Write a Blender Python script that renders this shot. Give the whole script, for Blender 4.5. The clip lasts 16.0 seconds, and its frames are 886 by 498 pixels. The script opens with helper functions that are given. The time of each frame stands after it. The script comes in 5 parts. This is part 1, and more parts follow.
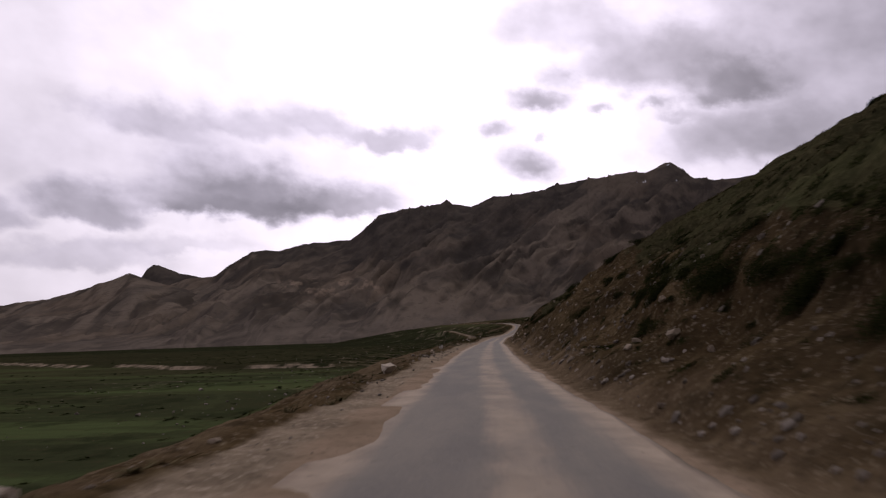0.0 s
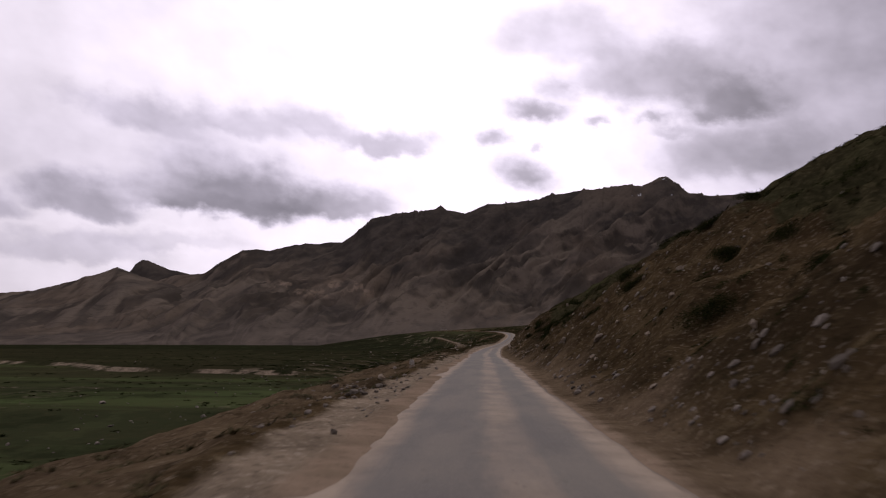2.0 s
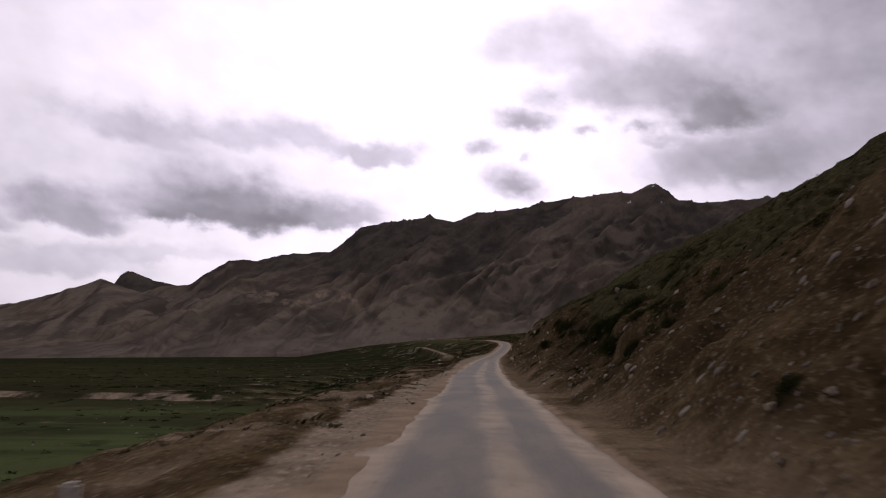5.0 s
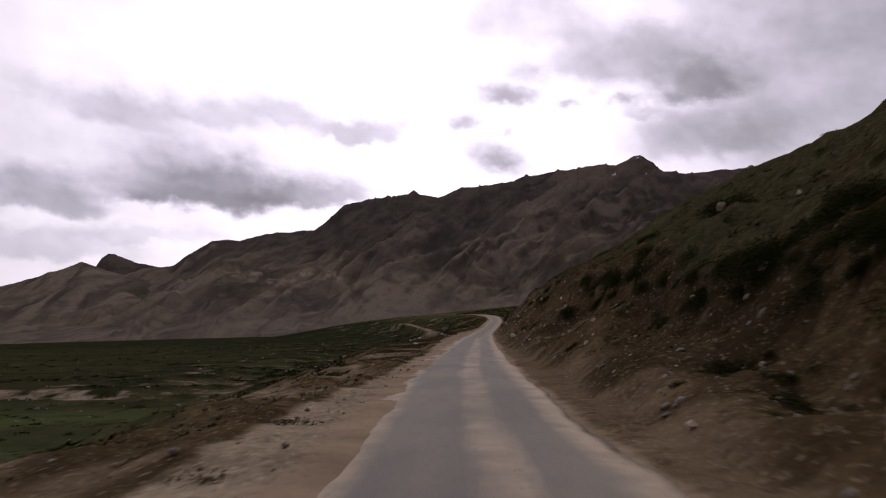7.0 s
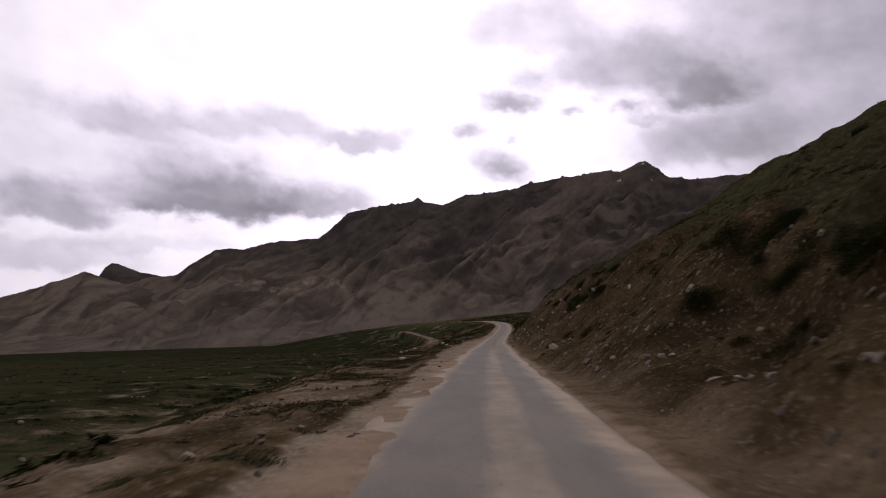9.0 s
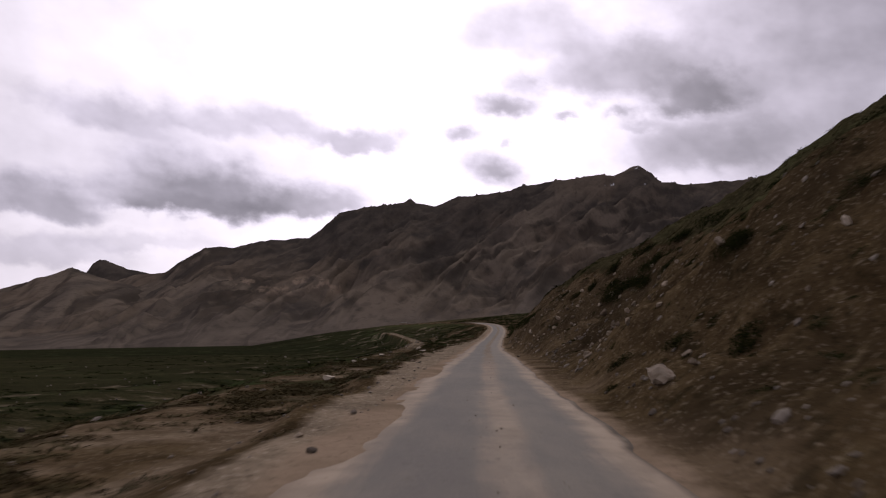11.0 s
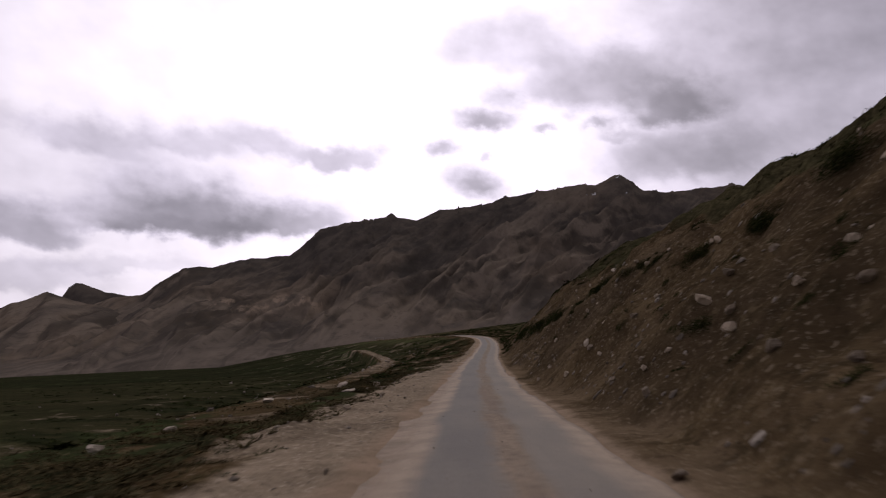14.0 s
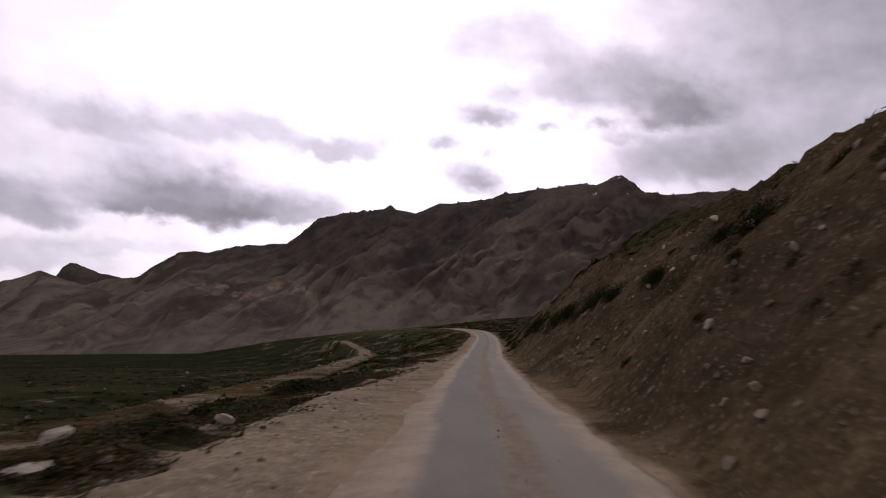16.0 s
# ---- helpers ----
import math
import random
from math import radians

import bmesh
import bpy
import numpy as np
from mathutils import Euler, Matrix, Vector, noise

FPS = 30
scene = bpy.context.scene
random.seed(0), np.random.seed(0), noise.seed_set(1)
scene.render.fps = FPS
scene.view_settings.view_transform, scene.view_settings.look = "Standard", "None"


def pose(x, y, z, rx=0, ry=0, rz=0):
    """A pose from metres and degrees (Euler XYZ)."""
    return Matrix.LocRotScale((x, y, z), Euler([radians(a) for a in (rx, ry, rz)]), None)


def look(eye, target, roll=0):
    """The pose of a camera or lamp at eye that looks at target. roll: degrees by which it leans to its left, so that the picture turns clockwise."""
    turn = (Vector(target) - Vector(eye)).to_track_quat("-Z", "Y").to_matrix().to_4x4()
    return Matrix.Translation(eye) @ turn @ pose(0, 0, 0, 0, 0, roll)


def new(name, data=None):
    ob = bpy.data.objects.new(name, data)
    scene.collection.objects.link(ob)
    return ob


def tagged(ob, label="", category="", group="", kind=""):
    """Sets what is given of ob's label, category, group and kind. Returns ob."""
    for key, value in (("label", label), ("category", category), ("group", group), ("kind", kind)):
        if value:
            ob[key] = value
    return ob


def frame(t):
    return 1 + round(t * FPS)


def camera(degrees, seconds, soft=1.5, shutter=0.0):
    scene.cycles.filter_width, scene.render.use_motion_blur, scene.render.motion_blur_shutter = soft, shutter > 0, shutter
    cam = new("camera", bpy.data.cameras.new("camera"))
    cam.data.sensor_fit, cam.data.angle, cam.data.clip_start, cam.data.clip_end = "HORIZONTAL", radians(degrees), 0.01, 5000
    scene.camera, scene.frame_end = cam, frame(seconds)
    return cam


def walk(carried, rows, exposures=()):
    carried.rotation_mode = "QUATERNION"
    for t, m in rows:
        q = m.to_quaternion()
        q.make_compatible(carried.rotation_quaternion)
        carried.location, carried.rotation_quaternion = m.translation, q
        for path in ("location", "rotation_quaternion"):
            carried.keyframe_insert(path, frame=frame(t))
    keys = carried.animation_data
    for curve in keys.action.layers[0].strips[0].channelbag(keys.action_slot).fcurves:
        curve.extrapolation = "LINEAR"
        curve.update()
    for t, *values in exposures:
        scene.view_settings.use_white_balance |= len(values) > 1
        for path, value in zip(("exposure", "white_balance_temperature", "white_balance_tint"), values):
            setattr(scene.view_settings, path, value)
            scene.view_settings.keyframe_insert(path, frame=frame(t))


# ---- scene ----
cam = camera(59.6, 16.0, 1.15, 0.4)
PATH = [
    (0.0, pose(0.01, 0.00, 1.65, 95.96, 1.49, 4.17)),
    (0.5, pose(-0.22, 6.53, 1.63, 96.98, 0.28, 4.08)),
    (1.0, pose(-0.49, 13.05, 1.63, 96.52, 0.10, 3.83)),
    (1.5, pose(-0.69, 19.53, 1.62, 97.41, -0.60, 3.62)),
    (2.0, pose(-0.94, 26.02, 1.61, 96.43, -0.60, 3.38)),
    (2.5, pose(-1.13, 32.52, 1.61, 97.21, -0.66, 3.33)),
    (3.0, pose(-1.33, 39.07, 1.57, 97.19, -0.17, 3.20)),
    (5.5, pose(-1.39, 71.84, 1.52, 97.13, 0.05, 2.45)),
    (6.0, pose(-1.44, 78.39, 1.48, 96.42, 0.69, 2.05)),
    (6.5, pose(-1.40, 84.89, 1.40, 95.94, 0.19, 1.67)),
    (7.0, pose(-1.47, 91.39, 1.29, 95.40, 1.14, 1.71)),
    (7.5, pose(-1.50, 97.84, 1.19, 95.06, 0.27, 2.02)),
    (8.0, pose(-1.61, 104.33, 1.11, 96.21, 0.22, 2.10)),
    (8.5, pose(-1.66, 110.84, 1.05, 96.31, 0.69, 2.10)),
    (9.0, pose(-1.76, 117.37, 1.04, 96.01, 1.42, 2.07)),
    (11.5, pose(-1.21, 149.85, 0.87, 96.31, 0.43, 1.23)),
    (12.0, pose(-1.15, 156.37, 0.87, 97.19, 0.64, 0.98)),
    (12.5, pose(-1.00, 162.88, 0.88, 96.92, 1.07, 0.77)),
    (13.0, pose(-0.90, 169.39, 0.89, 96.44, 1.32, 0.60)),
    (13.5, pose(-0.67, 175.84, 0.95, 97.19, 1.69, 0.42)),
    (14.0, pose(-0.50, 182.29, 0.98, 97.21, 2.21, 0.29)),
    (14.5, pose(-0.29, 188.69, 0.91, 95.65, 1.19, 0.28)),
    (15.0, pose(-0.18, 195.14, 0.85, 96.10, 1.12, 0.25)),
    (15.5, pose(0.07, 201.56, 0.83, 96.27, 1.51, 0.36)),
    (16.0, pose(0.20, 208.02, 0.78, 96.81, -0.00, -0.13)),
]
# seconds, stops, kelvin, tint
EXPOSURES = [(0.0, 0.0, 6500, 13.0), (2.5, -0.04, 6500, 13.0), (5.5, -0.04, 6500, 12.4), (6.5, 0.05, 6500, 11.2), (7.5, 0.11, 6500, 11.2), (9.0, 0.04, 6500, 11.2), (12.5, 0.02, 6500, 11.2), (13.9, 0.0, 6500, 11.2), (14.6, 0.06, 6500, 11.2), (16.0, 0.08, 6500, 11.2)]
walk(cam, PATH, EXPOSURES)

# ---------------------------------------------------------------- world and light
SUN_AZ, SUN_EL = 14.0, 34.0          # degrees to the right of +y, and up


def nodes_of(owner):
    owner.use_nodes = True
    tree = owner.node_tree
    tree.nodes.clear()
    return tree


class Net:
    """Short hand for node trees."""

    def __init__(self, tree):
        self.tree = tree

    def add(self, kind, **settings):
        node = self.tree.nodes.new(kind)
        for key, value in settings.items():
            if key == "operation":
                node.operation = value
            elif key == "data_type":
                node.data_type = value
            elif key == "blend_type":
                node.blend_type = value
            elif key == "interpolation_type":
                node.interpolation_type = value
            elif key == "noise_dimensions":
                node.noise_dimensions = value
            elif key == "attribute_name":
                node.attribute_name = value
        return node

    def feed(self, socket, value):
        if isinstance(value, bpy.types.NodeSocket):
            self.tree.links.new(value, socket)
        else:
            socket.default_value = value

    def math(self, op, a, b=0.0, c=0.0):
        n = self.add("ShaderNodeMath", operation=op)
        for i, v in enumerate((a, b, c)):
            self.feed(n.inputs[i], v)
        return n.outputs[0]

    def vec(self, op, a, b=(0, 0, 0)):
        n = self.add("ShaderNodeVectorMath", operation=op)
        self.feed(n.inputs[0], a)
        self.feed(n.inputs[1], b)
        return n.outputs["Value"] if op in ("LENGTH", "DOT_PRODUCT") else n.outputs[0]

    def ramp(self, v, a, b, lo=0.0, hi=1.0, kind="SMOOTHSTEP"):
        n = self.add("ShaderNodeMapRange", interpolation_type=kind)
        for i, x in enumerate((v, a, b, lo, hi)):
            self.feed(n.inputs[i], x)
        return n.outputs[0]

    def mix(self, f, a, b, blend="MIX"):
        n = self.add("ShaderNodeMix", data_type="RGBA", blend_type=blend)
        self.feed(n.inputs[0], f)
        self.feed(n.inputs[6], a if isinstance(a, bpy.types.NodeSocket) else (*a, 1))
        self.feed(n.inputs[7], b if isinstance(b, bpy.types.NodeSocket) else (*b, 1))
        return n.outputs[2]

    def noise(self, v, scale, detail=4.0, rough=0.55, distortion=0.0):
        n = self.add("ShaderNodeTexNoise", noise_dimensions="3D")
        self.feed(n.inputs["Vector"], v)
        n.inputs["Scale"].default_value = scale
        n.inputs["Detail"].default_value = detail
        n.inputs["Roughness"].default_value = rough
        n.inputs["Distortion"].default_value = distortion
        return n

    def attr(self, name):
        return self.add("ShaderNodeAttribute", attribute_name=name).outputs["Fac"]

    def xyz(self, x, y, z=0.0):
        n = self.add("ShaderNodeCombineXYZ")
        for i, v in enumerate((x, y, z)):
            self.feed(n.inputs[i], v)
        return n.outputs[0]


def build_sky():
    world = bpy.data.worlds.new("sky")
    scene.world = world
    n = Net(nodes_of(world))
    way = n.add("ShaderNodeTexCoord").outputs["Generated"]
    sep = n.add("ShaderNodeSeparateXYZ")
    n.feed(sep.inputs[0], way)
    dx, dy, dz = sep.outputs
    az = n.math("MULTIPLY", n.math("ARCTAN2", dx, dy), 57.2958)
    el = n.math("MULTIPLY", n.math("ARCSINE", dz), 57.2958)
    # the clouds' own plane, in degrees, with streaks that sink to the right
    raw = n.xyz(az, el)
    sunk = n.math("ADD", el, n.math("MULTIPLY", az, 0.14))
    wide = n.xyz(n.math("MULTIPLY", az, 0.95), n.math("MULTIPLY", sunk, 1.3))
    warp = n.vec("MULTIPLY", n.vec("SUBTRACT", n.noise(wide, 0.22, 2, 0.5).outputs["Color"], (0.5, 0.5, 0.5)), (4.0, 1.7, 0))
    fine = n.vec("MULTIPLY", n.vec("SUBTRACT", n.noise(wide, 0.50, 4.5, 0.54).outputs["Color"], (0.5, 0.5, 0.5)), (3.0, 2.3, 0))
    place = n.vec("ADD", n.vec("ADD", raw, warp), fine)
    small = n.vec("ADD", raw, n.vec("MULTIPLY", n.vec("SUBTRACT", n.noise(wide, 0.85, 4, 0.55).outputs["Color"], (0.5, 0.5, 0.5)), (1.7, 1.3, 0)))
    billow = n.noise(wide, 0.28, 3.4, 0.52).outputs["Fac"]

    def cloud(where, a, e, ra, re, dark, slant=0.0, foot=0.62, core=0.35, rim=1.2):
        """How much light one cloud lets by: an oval, flatter below, that sinks to the right by slant."""
        off = n.add("ShaderNodeSeparateXYZ")
        n.feed(off.inputs[0], n.vec("SUBTRACT", where, (a, e, 0)))
        x = n.math("MULTIPLY", off.outputs[0], 1 / ra)
        y = n.math("ADD", off.outputs[1], n.math("MULTIPLY", off.outputs[0], slant))
        y = n.math("MAXIMUM", n.math("MULTIPLY", y, 1 / re), n.math("MULTIPLY", y, -1 / (re * foot)))
        return n.ramp(n.vec("LENGTH", n.xyz(x, y)), core, rim, 1.0 - dark, 1.0)

    def layer(where, clouds, core=0.35, rim=1.2):
        out = None
        for c in clouds:
            one = cloud(where, *c, core=core, rim=rim)
            out = one if out is None else n.math("MULTIPLY", out, one)
        return out

    # long dark bank over the range, with its lighter crown and the clouds beside it
    bank = layer(place, [(-19.0, 9.2, 8.3, 3.1, 0.58, 0.03, 0.28), (-11.2, 9.2, 5.4, 2.3, 0.50, 0.05, 0.34), (-20.6, 11.6, 5.6, 2.4, 0.30, 0.1),
                         (-17.5, 8.7, 6.5, 1.5, 0.30, 0.03, 0.45), (-28.9, 8.5, 3.9, 2.3, 0.46, 0.1, 0.45), (-34.5, 7.9, 2.6, 1.8, 0.36, 0.1)])
    veil = layer(place, [(-24.9, 14.9, 6.4, 1.9, 0.26, 0.14), (-18.1, 14.9, 4.6, 1.6, 0.24, 0.2), (-13.2, 15.0, 4.0, 1.7, 0.28, 0.25),
                         (-7.3, 14.0, 4.2, 1.4, 0.42, 0, 0.5), (-29.4, 5.4, 7.5, 1.5, 0.24), (-22.9, 6.4, 6.5, 1.0, 0.18), (-24.0, 11.5, 19.0, 6.5, 0.15)])
    # small puffs in the gap of light
    puffs = layer(small, [(2.6, 11.8, 2.6, 1.5, 0.60, 0.20, 0.75), (3.7, 16.5, 2.8, 1.15, 0.60, 0.10, 0.7), (0.2, 14.6, 1.5, 0.85, 0.50, 0, 0.8),
                          (8.0, 15.6, 0.8, 0.55, 0.42), (3.5, 13.8, 0.45, 0.4, 0.28), (5.0, 17.8, 2.0, 1.0, 0.36, 0.25), (12.0, 15.7, 1.3, 0.6, 0.38), (13.3, 14.5, 1.6, 0.55, 0.30)], 0.14, 1.34)
    # broad grey sheet
    sheet = layer(place, [(6.0, 21.4, 6.5, 3.2, 0.30), (12.0, 18.4, 7.5, 3.2, 0.46, 0.03, 0.6), (17.4, 15.9, 4.8, 2.6, 0.62, 0, 0.40),
                          (27, 20.5, 17.0, 6.5, 0.27, 0, 0.8), (18.5, 12.6, 8.5, 2.6, 0.34), (29, 13.0, 19.0, 10.0, 0.46), (40, 24, 29.0, 10.0, 0.36)])
    passed = n.math("MULTIPLY", n.math("MULTIPLY", bank, veil), n.math("MULTIPLY", puffs, sheet))
    cover = n.math("SUBTRACT", 1.0, passed)
    # thin bright overcast, brightest where the hidden sun stands, greyer behind and overhead
    glow_off = n.vec("MULTIPLY", n.vec("SUBTRACT", raw, (-1.0, 19.0, 0)), (1 / 52.0, 1 / 34.0, 0))
    glow = n.ramp(n.vec("LENGTH", glow_off), 0.10, 1.30, 1.24, 0.42)
    thin = n.ramp(billow, 0.3, 0.7, 1.10, 0.88, "LINEAR")
    thin = n.math("ADD", 1.0, n.math("MULTIPLY", n.math("SUBTRACT", thin, 1.0), n.ramp(cover, 0.0, 0.4, 0.6, 1.4)))
    light = n.math("MULTIPLY", n.math("MULTIPLY", glow, thin), passed)
    tone = n.mix(n.ramp(cover, 0.0, 0.4), (1.0, 0.915, 1.035), (0.99, 0.905, 1.08))
    clouds = n.mix(1.0, tone, n.xyz(light, light, light), "MULTIPLY")
    nishita = n.add("ShaderNodeTexSky")
    nishita.sky_type, nishita.sun_disc = "NISHITA", False
    nishita.sun_elevation, nishita.sun_rotation = radians(SUN_EL), radians(SUN_AZ)
    clear = n.vec("MULTIPLY", nishita.outputs[0], (0.1, 0.1, 0.1))
    whole = n.mix(0.97, clear, clouds)
    back = n.add("ShaderNodeBackground")
    n.feed(back.inputs[0], whole)
    back.inputs[1].default_value = 1.0
    out = n.add("ShaderNodeOutputWorld")
    n.tree.links.new(back.outputs[0], out.inputs[0])


build_sky()
sun = new("sun", bpy.data.lights.new("sun", "SUN"))
sun.data.energy, sun.data.angle, sun.data.color = 0.8, radians(11), (1.0, 0.95, 0.9)
sun.matrix_world = look((0, 0, 0), (-math.sin(radians(SUN_AZ)) * math.cos(radians(SUN_EL)),
                                    -math.cos(radians(SUN_AZ)) * math.cos(radians(SUN_EL)), -math.sin(radians(SUN_EL))))

# ---------------------------------------------------------------- the lie of the land


def hashed(ix, iy, seed):
    h = (ix.astype(np.int64) * 374761393 + iy.astype(np.int64) * 668265263 + seed * 1442695041) & 0xFFFFFFFF
    h = ((h ^ (h >> 13)) * 1274126177) & 0xFFFFFFFF
    return ((h ^ (h >> 16)) & 0xFFFFFF) / float(0xFFFFFF)


def lattice(x, y, seed=0):
    """Smooth noise from -1 to 1."""
    x, y = np.broadcast_arrays(np.asarray(x, float), np.asarray(y, float))
    ix, iy = np.floor(x), np.floor(y)
    fx, fy = x - ix, y - iy
    fx, fy = fx * fx * fx * (fx * (fx * 6 - 15) + 10), fy * fy * fy * (fy * (fy * 6 - 15) + 10)
    a, b = hashed(ix, iy, seed), hashed(ix + 1, iy, seed)
    c, d = hashed(ix, iy + 1, seed), hashed(ix + 1, iy + 1, seed)
    return 2 * (a + (b - a) * fx + (c - a) * fy + (a - b - c + d) * fx * fy) - 1


def fbm(x, y, octaves=4, seed=0, gain=0.5):
    total, amp, norm = 0.0, 1.0, 0.0
    for o in range(octaves):
        total = total + amp * lattice(x * 2.03**o + 17.3 * o, y * 2.03**o - 9.1 * o, seed + o)
        norm += amp
        amp *= gain
    return total / norm


def ridged(x, y, octaves=5, seed=0):
    total, amp, norm = 0.0, 1.0, 0.0
    for o in range(octaves):
        total = total + amp * (1 - np.abs(lattice(x * 2.03**o + 5.7 * o, y * 2.03**o + 3.3 * o, seed + o)))
        norm += amp
        amp *= 0.52
    return total / norm


def step(a, b, v):
    t = np.clip((np.asarray(v, float) - a) / (b - a), 0, 1)
    return t * t * (3 - 2 * t)


def softplus(v, w):
    return w * np.logaddexp(0, v / w)


LINE_Y = [-600, -60, 0, 13, 26, 39, 55, 72, 91, 104, 117, 133, 150, 163, 176, 189, 208, 229, 250, 279, 308, 342, 368, 385, 395, 411, 440, 485, 530, 600, 1500]
LINE_X = [22, 2.1, 0.0, -0.47, -0.92, -1.24, -1.40, -1.42, -1.47, -1.60, -1.70, -1.52, -1.22, -0.98, -0.68, -0.28, 0.22, 0.95, 2.0, 3.7, 5.7, 7.8, 8.7, 8.3, 6.6, 3.2, -5.0, -16, -27.7, -45, -45]
LINE_Z = [0.05, 0.10, 0.08, 0.06, 0.04, 0.00, -0.03, -0.07, -0.28, -0.45, -0.55, -0.64, -0.70, -0.68, -0.64, -0.66, -0.78, -0.80, -0.78, -0.57, 0.25, 1.15, 2.2, 3.0, 3.5, 4.1, 4.4, 4.8, 5.0, 5.0, 4.0]
_ys = np.arange(-600, 1500, 0.5)


def eased(values):
    """A table along the road, rounded at its knots."""
    v = np.interp(_ys, LINE_Y, values)
    k = np.hanning(33)
    return np.convolve(np.pad(v, 16, mode="edge"), k / k.sum(), mode="valid")


_xs, _zs = eased(LINE_X), eased(LINE_Z)


def axis_x(y):
    """Where the drive line lies at y."""
    return np.interp(y, _ys, _xs)


def rise(y):
    """The road's height."""
    return np.interp(y, _ys, _zs)


EDGE_Y = [-10, 0, 12, 30, 70, 102, 122, 150, 185, 212, 230, 255, 290, 460]
EDGE_L = [-1.7, -1.7, -1.6, -1.35, -1.35, -1.4, -1.72, -1.55, -1.3, -1.0, -1.15, -1.4, -1.5, -1.6]
EDGE_R = [2.1, 2.1, 2.1, 2.0, 1.8, 1.75, 1.75, 1.8, 1.8, 1.85, 1.85, 1.8, 1.8, 1.8]
# the old track that leaves the shoulder and climbs below the far road: y, x, z
TRACK_Y = [112, 126, 160, 203, 250, 280, 340, 375, 410, 432, 460]
TRACK_X = [-4.4, -5.4, -7.2, -8.4, -8.8, -9.8, -12.6, -16.5, -23.5, -28.0, -38.0]
TRACK_Z = [-0.6, -0.75, -1.0, -1.3, -1.5, -1.6, -1.6, -1.1, 0.2, 1.0, 1.0]
LEDGE_Y = [0, 20, 45, 90, 126, 160, 203, 280, 340, 375, 410, 460]
LEDGE_W = [1.6, 1.8, 3.3, 4.2, 4.2, 5.5, 7.6, 12.5, 19.0, 23.0, 28.0, 30.0]


def on_old_track(x, y, inner, outer):
    """1 on the old track, 0 beside it."""
    return step(outer, inner, np.abs(x - np.interp(y, TRACK_Y, TRACK_X))) * step(120, 165, y) * (1 - step(440, 460, y))


def toe(y):
    """How far to the right the hillside starts."""
    return 3.1 + 0.45 * lattice(y / 13.0, 0.5, 40) + 0.3 * lattice(y / 4.1, 0.5, 41)


CUT_Y = [0, 12, 30, 42, 60, 85, 100, 140, 160, 185, 205, 230, 300, 380]
CUT_H = [4.0, 4.2, 4.0, 5.5, 8.0, 6.5, 3.4, 4.2, 5.4, 5.8, 7.2, 7.4, 8.2, 5.0]
CREST_Y = [0, 30, 50, 65, 80, 95, 110, 125, 140, 155, 170, 185, 200, 215, 230, 245, 260, 275, 290, 310, 340]
CREST_H = [18.6, 18.8, 17.7, 17.7, 18.2, 18.3, 18.3, 17.9, 17.1, 17.0, 18.8, 19.2, 18.9, 15.9, 14.5, 14.6, 13.5, 14.3, 15.7, 16.4, 18.0]


def crest_out(y):
    """How far out the hill's crest lies."""
    return np.interp(y, [0, 200, 240, 400], [28, 28, 20, 20])


def cut_height(y):
    return np.interp(y, CUT_Y, CUT_H) + 0.7 * lattice(y / 11.0, 0.5, 43) + 0.35 * lattice(y / 4.3, 0.5, 47)


def face_slope(y):
    return 0.88 - 0.22 * step(28, 38, y) * step(62, 48, y) + 0.14 * step(220, 290, y) + 0.10 * lattice(y / 19.0, 0.5, 46)


def scarp(y):
    """Where the turf's edge hangs over a steep brow."""
    return np.maximum(np.maximum(step(36, 28, y), step(90, 97, y) * step(146, 134, y)), 0.8 * step(166, 174, y) * step(206, 196, y)) * (1.05 + 0.4 * lattice(y / 3.1, 0.5, 38))


def shoulder(y):
    """How far to the left the gravel shoulder reaches."""
    reach = np.interp(y, [0, 40, 70, 100, 140, 165, 200, 260, 300, 380], [3.4, 3.2, 2.9, 2.9, 2.7, 3.2, 3.6, 3.1, 2.7, 2.6])
    return reach + 0.30 * lattice(y / 17.0, 0.5, 44) + 0.22 * lattice(y / 5.0, 0.5, 45)


def mats(x, y):
    """1 where low plants knit a mat on the bank below the road, 0 on bare soil."""
    w = axis_x(y) - x - shoulder(y)
    return step(-0.06, -0.18, fbm(x / 3.4, y / 4.6, 3, 92) + 0.35 * fbm(x / 1.1, y / 1.4, 2, 108)) * step(0.8, 2.2, w) * step(60, 30, w) * step(140, 172, y) * (1 - step(380, 430, y))


TERRACE_X = [20, 38, 62, 80, 100, 120, 163, 260, 500]
TERRACE_Y = [168, 173, 177, 182, 206, 214, 251, 330, 520]


def past_terrace(x, y):
    """Metres past the foot of the low bank that crosses the meadow."""
    return y - np.interp(-x, TERRACE_X, TERRACE_Y) + 1.6 * lattice(x / 7.0, 0.5, 110)


